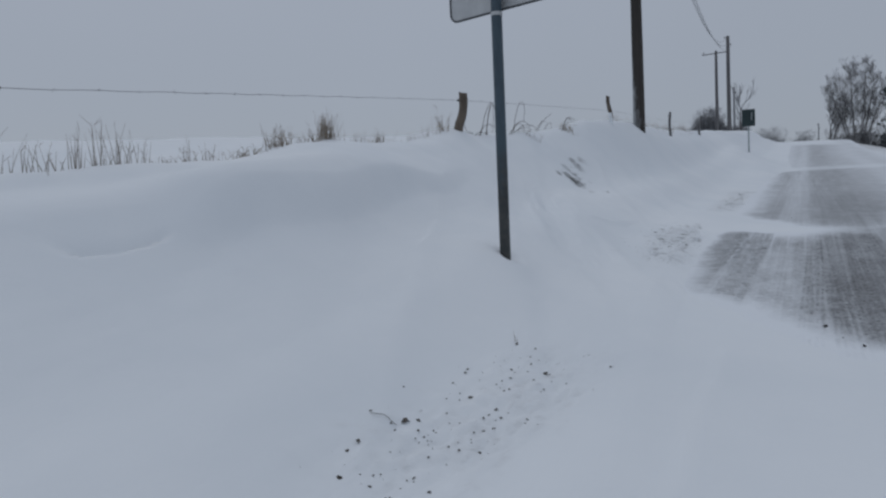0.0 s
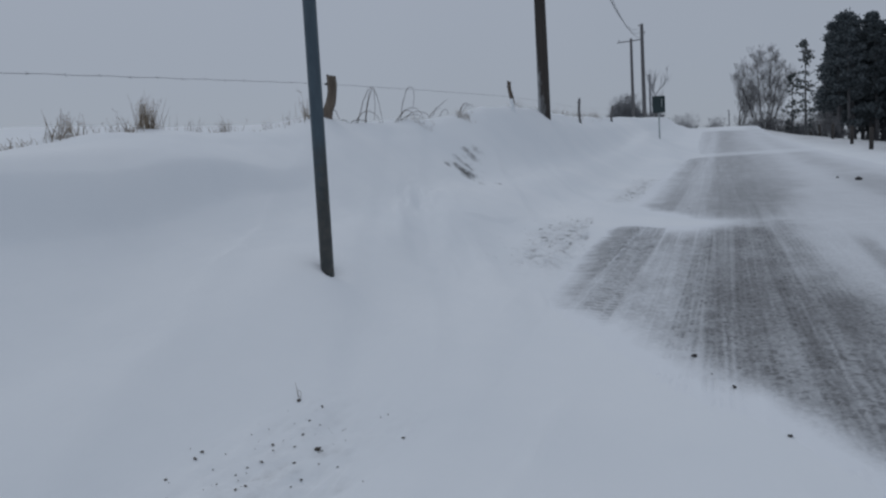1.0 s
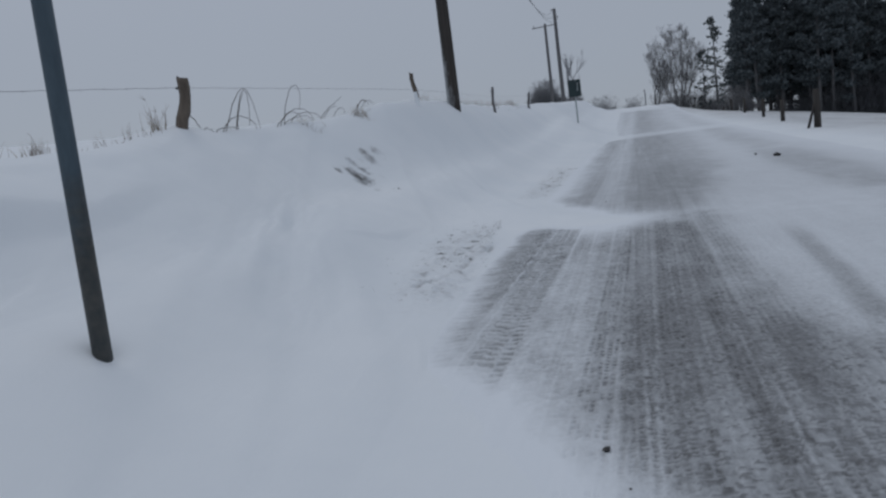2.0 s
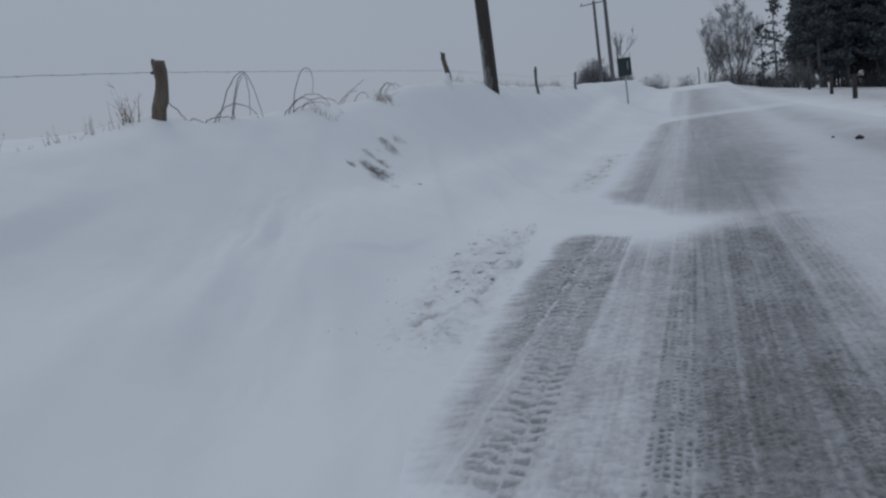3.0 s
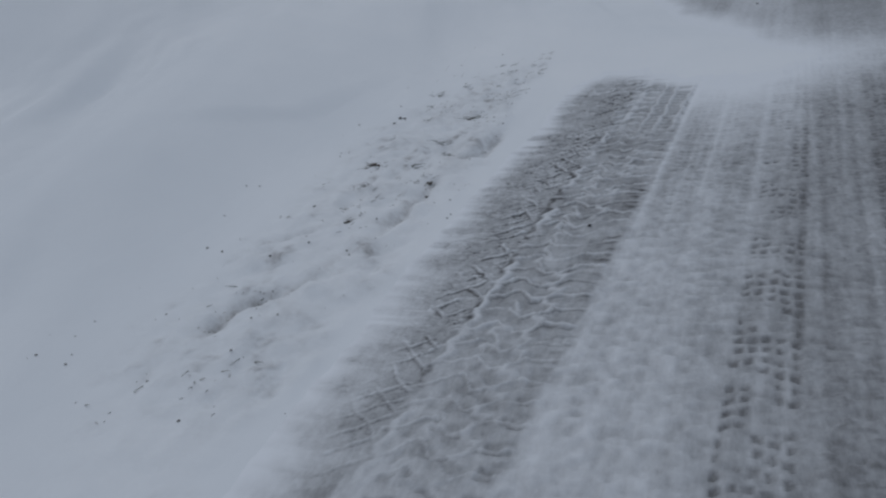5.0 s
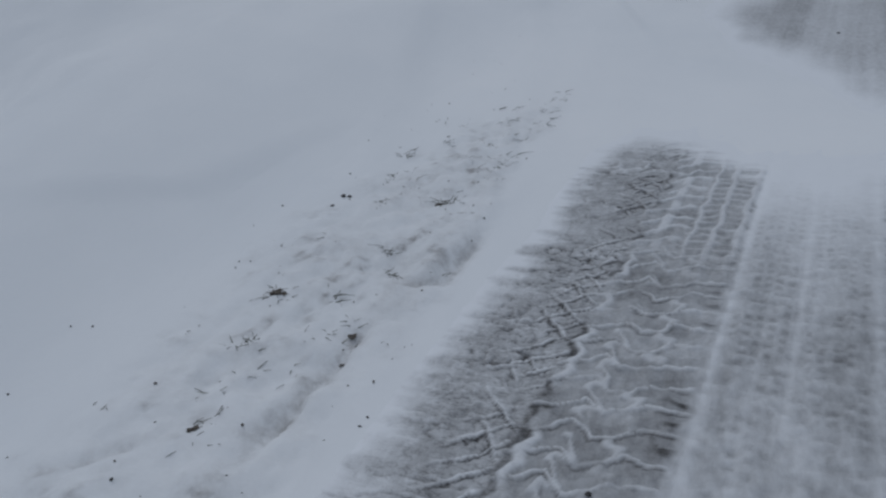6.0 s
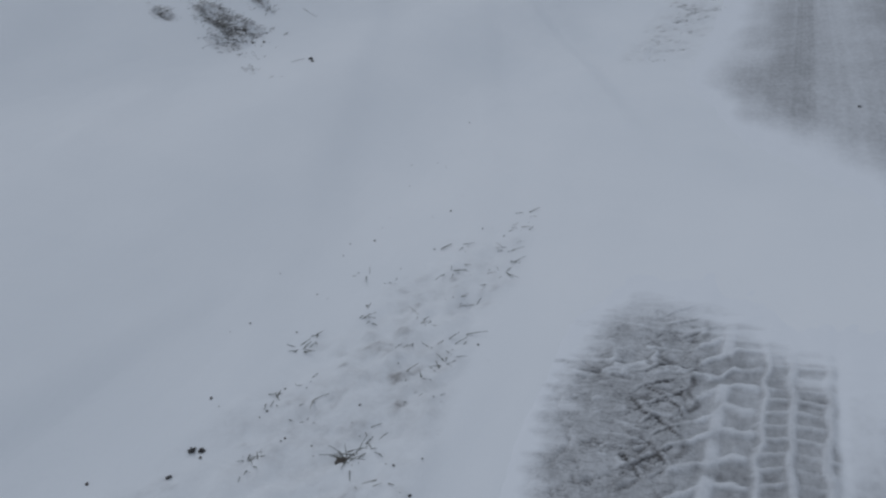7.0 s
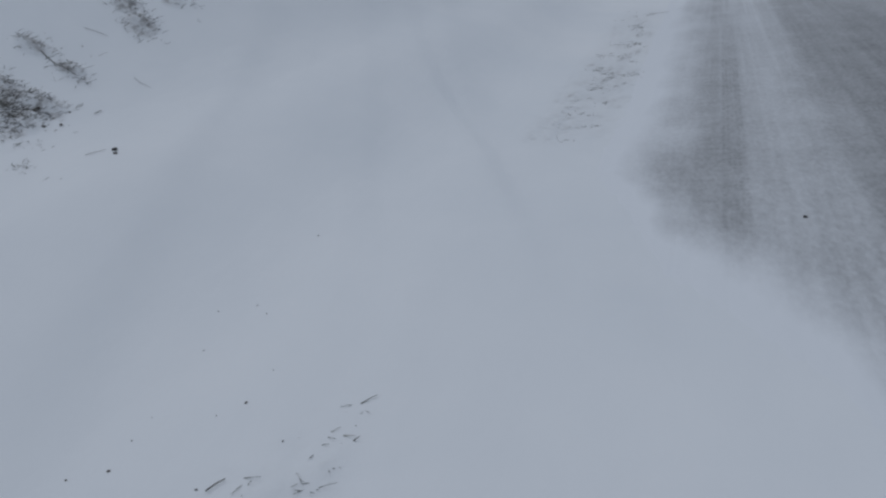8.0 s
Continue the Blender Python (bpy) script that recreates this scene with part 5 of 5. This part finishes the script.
def spindles(rng, items):
    """Small pointed sprays of needles: each a spindle of eight faces."""
    verts, faces = [], []
    for p, d, length, r in items:
        a = d.orthogonal().normalized()
        b = d.cross(a)
        i = len(verts)
        mid = p + d * length * 0.4
        t = rng.uniform(0, 1.5)
        verts += [p, p + d * length]
        for k in range(4):
            c = t + k * math.pi / 2
            verts.append(mid + (a * math.cos(c) + b * math.sin(c)) * r * rng.uniform(0.6, 1.3))
        for k in range(4):
            j, l = i + 2 + k, i + 2 + (k + 1) % 4
            faces += [(i, l, j), (i + 1, j, l)]
    return verts, faces


def conifer(x, y, height, bare_part, width, label, seed, name="pine_tree", mat=None, sprays=900, droop=0.0, taper=0.7, group="pines of the wood"):
    rng = random.Random(seed)
    z = ground_z(x, y) - 0.3
    s = thing(name, x, y, z, label, "tree", group)
    lean = rng.gauss(0, 0.02)
    trunk = [(Vector((lean * height * t, 0.1 * math.sin(4 * t + seed), height * t)), height * 0.014 * (1.05 - t)) for t in (0, 0.2, 0.4, 0.6, 0.8, 0.97)]
    part("trunk", mesh_of("trunk", *tubes([trunk], 7), PINE_BARK), s)
    limbs, items = [], []
    for k in range(int(26 + height)):
        t = bare_part + (1 - bare_part) * rng.random() ** 0.9
        full = (1 - ((t - bare_part) / (1 - bare_part)) ** 1.6 * taper)
        reach = width * full * rng.uniform(0.35, 1.08)
        a = rng.uniform(0, 2 * math.pi)
        base = Vector((lean * height * t, 0, height * t))
        tip = base + Vector((math.cos(a) * reach, math.sin(a) * reach, reach * (rng.uniform(0.0, 0.55) - droop)))
        limbs.append([(base, 0.05), (base.lerp(tip, 0.5) + Vector((0, 0, 0.06 * reach)), 0.035), (tip, 0.012)])
        for j in range(max(4, sprays // int(26 + height))):
            u = rng.uniform(0.25, 1.05)
            p = base.lerp(tip, u) + Vector((rng.gauss(0, 0.26), rng.gauss(0, 0.26), rng.gauss(0.02, 0.16))) * (0.35 + 0.25 * width)
            d = (tip - base).normalized() * 0.5 + Vector((rng.gauss(0, 0.7), rng.gauss(0, 0.7), rng.gauss(0.25, 0.5)))
            items.append((p, d.normalized(), rng.uniform(0.25, 0.62) * (0.5 + 0.2 * width), rng.uniform(0.05, 0.13) * (0.5 + 0.25 * width)))
    tagged(part("limb_frame", mesh_of("limb_frame", *tubes(limbs, 4), PINE_BARK), s), kind="stuff")
    tagged(part("crown", mesh_of("crown", *spindles(rng, items), mat or NEEDLE, False), s), kind="stuff")
    return s


def hedge(x, y, length, height, depth, label, seed, mat=None, turn=0.0, name="hedge", count=420):
    rng = random.Random(seed)
    z = ground_z(x, y) - 0.15
    s = thing(name, x, y, z, label, "bush", rz=turn)
    stems = []
    for k in range(count):
        bx, by = rng.uniform(-0.5, 0.5) * length, rng.gauss(0, depth * 0.3)
        full = max(0.25, 1 - (2 * abs(bx) / length) ** 2.4)
        h = height * full * rng.uniform(0.55, 1.0)
        p = blade(rng, (bx, by, 0), h, 0.35 * rng.random(), 0.022, 0.3, 4)
        stems.append(p)
        for j in range(5):
            q = p[rng.randint(1, 3)][0]
            stems.append([(q, 0.014), (q + Vector((rng.gauss(0, 0.3), rng.gauss(0, 0.3), rng.uniform(0.1, 0.5))) * height * 0.35, 0.008)])
    tagged(part("growth", mesh_of("growth", *tubes(stems, 3), mat or FAR_HAZE), s), kind="stuff")
    return s


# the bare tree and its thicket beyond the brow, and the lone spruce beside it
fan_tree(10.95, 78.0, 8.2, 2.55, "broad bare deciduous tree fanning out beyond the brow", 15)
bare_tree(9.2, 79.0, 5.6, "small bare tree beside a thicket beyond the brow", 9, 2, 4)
hedge(10.9, 76.0, 6.6, 2.5, 2.0, "bare thicket at the foot of a broad tree", 21, FROST_HAZE_TWIG, count=480, name="thicket")
conifer(13.55, 72.0, 8.9, 0.12, 1.0, "slender wind-torn spruce with gaps between its limbs", 31, "spruce_tree", SPRUCE, 480, 0.25, 0.75, "")
conifer(12.8, 74.0, 6.0, 0.10, 0.9, "smaller ragged spruce beside a bare tree", 32, "spruce_tree", SPRUCE, 300, 0.25, 0.75, "")
bare_tree(0.72, 66.0, 4.9, "small upright bare tree beside the far utility poles", 12, 1, 3, FAR_HAZE, 0.35)

# the dark pine wood across the field
rng = random.Random(5)
kinds = [conifer(20.4 + 3.1 * k, 86.0 + 2.0 * (k % 2), h, b, w, "tall dark pine with a dense crown at the wood's edge", 41 + k, sprays=3000)
         for k, (h, b, w) in enumerate(((13.3, 0.12, 2.0), (13.9, 0.18, 2.3), (14.2, 0.22, 2.4), (13.4, 0.15, 2.1)))]
for k in range(112):
    row = k % 4 if k < 64 else 4 + k % 4
    x0 = 21.4 + 0.55 * k + rng.uniform(-0.5, 0.5) if k < 64 else 29.0 + 0.68 * (k - 64) + rng.uniform(-0.6, 0.6)
    y0 = 88.0 + 5.0 * row + rng.uniform(-1.5, 1.5)
    src = kinds[rng.randint(0, 3)]
    m = pose(x0, y0, ground_z(x0, y0) - 0.3, 0, 0, rng.uniform(0, 360))
    ob = copy_thing(src, m @ Matrix.Diagonal((1, 1, float(np.interp(x0 / y0, [0.25, 0.32, 0.35, 0.38, 0.41, 0.5], [0.99, 1.02, 1.02, 0.95, 0.86, 0.85])), 1)))
for k in range(12):
    y0 = 87.0 + 2.6 * k
    x0 = 0.206 * y0 + 1.75 + rng.uniform(-0.2, 0.4)
    copy_thing(kinds[k % 4], pose(x0, y0, ground_z(x0, y0) - 0.3, 0, 0, rng.uniform(0, 360)) @ Matrix.Diagonal((1, 1, rng.uniform(0.86, 0.98), 1)))
# added in front of the trunks to veil them like haze
hedge(36.5, 89.0, 35.0, 5.2, 5.0, "undergrowth along the edge of the pine wood, greyed as a stand-in for haze", 22, UNDERGROWTH, count=3600, name="undergrowth")
hedge(16.2, 80.0, 5.0, 2.6, 2.0, "grey thicket between the spruce and the pine wood", 23, FROST_HAZE_TWIG, count=420, name="thicket")

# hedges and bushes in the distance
hedge(-2.0, 69.0, 2.9, 2.4, 1.4, "round bush beside the far utility poles, paled for haze", 24, FAR_HAZE, count=420, name="bush")
hedge(0.5, 74.0, 2.2, 1.5, 1.2, "low bush beside the far utility poles, paled for haze", 27, FAR_HAZE, count=200, name="bush")
hedge(4.3, 105.0, 5.0, 4.3, 2.0, "far hedge behind the brow of the road, paled for haze", 25, FAR_HAZE)
hedge(8.4, 100.0, 3.0, 3.3, 2.0, "far hedge behind the brow of the road, paled for haze", 26, FAR_HAZE, count=240)

# ---- loose things on the snow and road ----
for x0, y0, size in ((0.215, 3.626, 0.010), (0.318, 3.296, 0.009), (0.42, 2.92, 0.007), (0.26, 3.42, 0.006), (3.0, 12.6, 0.05), (2.85, 13.2, 0.025), (0.46, 9.05, 0.007), (-0.02, 6.18, 0.006)):
    lump("stone", x0, y0, size, STONE, "small dark stone lying on the icy road", int(1000 * (x0 + y0)), group="stones on the road", sink=0.1)

rng = random.Random(303)
SPOTS = [(-1.11, 1.66, 0.007), (-1.07, 1.49, 0.009), (-0.99, 2.21, 0.007), (-0.88, 2.15, 0.008), (-0.83, 2.60, 0.011), (-1.01, 2.84, 0.009), (-1.05, 1.92, 0.009), (-1.02, 1.85, 0.006), (-0.99, 1.91, 0.005), (-0.89, 2.33, 0.005), (-0.79, 2.37, 0.006), (-0.77, 2.12, 0.006), (-1.03, 1.69, 0.005), (-0.93, 1.62, 0.006), (-1.08, 2.28, 0.005), (-1.08, 2.43, 0.006)]
for k, (x0, y0, size) in enumerate(SPOTS):
    lump("soil_crumb", x0, y0, 0.95 * size, CLOD, "dark crumb of frozen soil on the snow", 400 + k, group="soil crumbs on the snow", category="soil")
for k in range(150):
    y0 = rng.uniform(1.45, 2.85)
    x0 = -0.92 + 0.10 * (y0 - 2.3) + rng.gauss(0, 0.10)
    lump("soil_crumb", x0, y0, 0.0016 + 0.0045 * rng.random() ** 2, CLOD, "tiny dark crumb of frozen soil on the snow", 450 + k, group="soil crumbs on the snow", category="soil")
weed_clump(-1.02, 2.86, 2, 0.07, 0.004, DARK_STEM, "single dead stalk standing in the snow by crumbs", 512, 0.0022, 0.1)
twig(-1.115, 1.828, 0.075, 0.0010, 24, "thin brown twig lying among soil crumbs on snow", 1)
twig(-0.67, 7.765, 0.038, 0.0013, 62, "short dark twig lying on smooth snow", 2)
lump("leaf_scrap", -1.08, 1.89, 0.013, CLOD, "crumpled dark leaf scrap among soil crumbs", 7, 0.5, category="leaf")

# clods torn up by the plough
for k, (x0, y0, size) in enumerate(((-0.752, 6.468, 0.016), (-0.735, 6.475, 0.010), (-0.60, 7.0, 0.009), (-0.545, 6.42, 0.012), (-0.53, 6.35, 0.010), (-0.655, 6.085, 0.011))):
    lump("soil_clod", x0, y0, size, CLOD, "dark frozen clod half buried in the scraped verge", 1050 + k, 0.45, "soil clods on the verge", "soil", 0.45)

# turf pushing through the scraped verge
sparse = []
for k in range(62):
    y0 = rng.uniform(5.25, 8.05)
    lo = float(np.interp(y0, [5.2, 5.8, 6.6, 7.0, 7.4, 7.8, 8.1], [-0.80, -0.84, -0.88, -0.86, -0.76, -0.66, -0.5]))
    sparse.append((rng.uniform(lo, -0.47), y0, rng.randint(2, 6), rng.uniform(0.006, 0.014), rng.uniform(0.006, 0.020)))
grass_patch("verge_grass", sparse, "sparse short grass blades poking through scraped snow", 900, TURF_MAT, 1.9)
# place, number of blades and their length
BIG_TUFTS = ((-0.596, 7.005, 15, 0.030), (-0.755, 6.472, 16, 0.015), (-0.73, 6.455, 9, 0.015), (-0.822, 7.255, 11, 0.022), (-0.64, 6.518, 10, 0.026), (-0.609, 6.729, 12, 0.022), (-0.575, 6.655, 9, 0.020),
             (-0.538, 7.303, 8, 0.020), (-0.793, 7.10, 9, 0.022), (-0.738, 6.955, 12, 0.018), (-0.548, 6.445, 8, 0.020), (-0.655, 6.10, 12, 0.018), (-0.69, 6.305, 8, 0.018), (-0.694, 5.682, 12, 0.018))
for k, (x0, y0, n, h) in enumerate(BIG_TUFTS):
    turf_tuft(x0, y0, n + 4, 0.62 * h, 0.010, "dark tuft of frosted grass blades in the scraped verge", 1100 + k, TURF_DARK, 1.9)
SMALL_TUFTS = ((-0.814, 7.306), (-0.747, 7.403), (-0.712, 7.403), (-0.828, 7.574), (-0.745, 7.565), (-0.614, 7.64), (-0.576, 7.66), (-0.52, 7.795), (-0.494, 7.754), (-0.50, 7.691), (-0.515, 7.322), (-0.536, 7.37), (-0.57, 7.355),
               (-0.512, 7.411), (-0.546, 7.178), (-0.545, 7.244), (-0.754, 7.157), (-0.735, 7.07), (-0.697, 7.076), (-0.742, 6.992), (-0.737, 6.935), (-0.584, 7.055), (-0.564, 7.045), (-0.587, 7.086), (-0.591, 6.404), (-0.848, 6.283), (-0.634, 6.057), (-0.72, 6.29))
for k, (x0, y0) in enumerate(SMALL_TUFTS):
    turf_tuft(x0, y0, rng.randint(3, 7), rng.uniform(0.008, 0.015), 0.008, "few dark grass blades lying on scraped snow", 1150 + k, TURF_DARK, 1.9)
for k in range(110):
    y0 = rng.uniform(5.2, 8.0)
    x0 = rng.uniform(-1.0, -0.42)
    lump("soil_crumb", x0, y0, 0.0012 + 0.0030 * rng.random() ** 2, CLOD, "tiny dark crumb of frozen soil on the verge", 1300 + k, group="soil crumbs on the snow", category="soil")
for k, (x0, y0, size) in enumerate(((-0.849, 6.932, 0.012), (-0.834, 6.94, 0.009), (-0.845, 6.868, 0.008), (-0.473, 6.955, 0.006), (-0.455, 6.955, 0.005), (-0.414, 6.236, 0.0050), (-0.417, 6.213, 0.0035), (-0.76, 5.86, 0.006), (-1.019, 6.226, 0.005), (-1.05, 6.203, 0.005), (-0.88, 6.557, 0.004), (-0.905, 6.547, 0.004), (-0.897, 6.522, 0.004), (-1.003, 6.02, 0.004), (-0.723, 6.07, 0.004), (-0.70, 5.949, 0.006), (-0.549, 6.029, 0.005), (-0.601, 6.531, 0.004), (-0.70, 7.75, 0.004), (-0.91, 8.74, 0.005), (-0.90, 8.34, 0.003), (-0.86, 8.31, 0.003), (-0.97, 8.28, 0.003), (-0.92, 8.13, 0.003), (-0.73, 8.09, 0.003), (-0.61, 7.89, 0.004))):
    lump("soil_crumb", x0, y0, 0.68 * size, STONE, "dark crumb lying on the scraped snowy verge", 1400 + k, group="soil crumbs on the snow", category="soil")
beside = []
for k in range(55):
    y0 = rng.uniform(9.9, 14.2)
    beside.append((float(road_left(y0)) - 0.20 + rng.gauss(0, 0.07), y0, rng.randint(6, 14), rng.uniform(0.010, 0.016), 0.030))
grass_patch("roadside_grass", beside, "short dark grass blades poking through snow beside the road", 1500, TURF_DARK, 2.0)

# turf laid bare on the bank
for n, (cx, cy, ax, ay) in zip((30, 30, 26, 8, 14, 8, 6, 8, 5), TURF):
    for mat, share, label in ((TURF_MAT, 0.6, "dark tangled turf laid bare on the snowy bank"), (FROST_HAZE_TWIG, 0.4, "frosted stalks tangled in bare turf on the bank")):
        places = [(cx + rng.gauss(0, 0.58 * ax), cy + rng.gauss(0, 0.56 * ay), rng.randint(12, 22), rng.uniform(0.008, 0.018), 0.026) for k in range(max(3, int(n * share)))]
        grass_patch("bank_turf", places, label, int(1000 * cy) + int(10 * share), mat, 1.6)
for k, (x0, y0, n) in enumerate(((-1.745, 8.575, 16), (-1.725, 8.56, 12), (-2.11, 9.38, 9), (-2.05, 9.20, 8), (-2.21, 9.77, 10), (-1.60, 8.52, 5), (-2.15, 8.66, 10), (-2.04, 9.11, 6), (-2.15, 9.79, 10))):
    turf_tuft(x0, y0, n, 0.016, 0.018, "small tuft of dark dead grass on the snowy bank", 1900 + k)
for k in range(9):
    lump("soil_crumb", -1.94 + rng.gauss(0, 0.06), 8.9 + rng.gauss(0, 0.08), rng.uniform(0.004, 0.008), CLOD, "dark crumb of soil among bare turf", 1950 + k, group="soil crumbs on the snow", category="soil")
lump("soil_crumb", -1.578, 8.78, 0.010, STONE, "black crumb lying on the snowy bank", 2000, group="soil crumbs on the snow", category="soil")
lump("soil_crumb", -1.556, 8.755, 0.007, CLOD, "brown crumb lying on the snowy bank", 2001, group="soil crumbs on the snow", category="soil")
twig(-1.605, 8.73, 0.075, 0.0007, 75, "thin stalk lying on the snowy bank", 3)
twig(-2.08, 9.186, 0.11, 0.0013, 12, "pale dry twig lying beside bare turf", 4)
twig(-1.90, 9.395, 0.07, 0.0007, -6, "thin bent stalk lying on the snowy bank", 5)
twig(-1.84, 9.05, 0.04, 0.0012, 95, "short dark twig lying on the snowy bank", 6)
twig(-2.16, 9.53, 0.08, 0.0008, 44, "thin stalk lying on the snowy bank", 8)
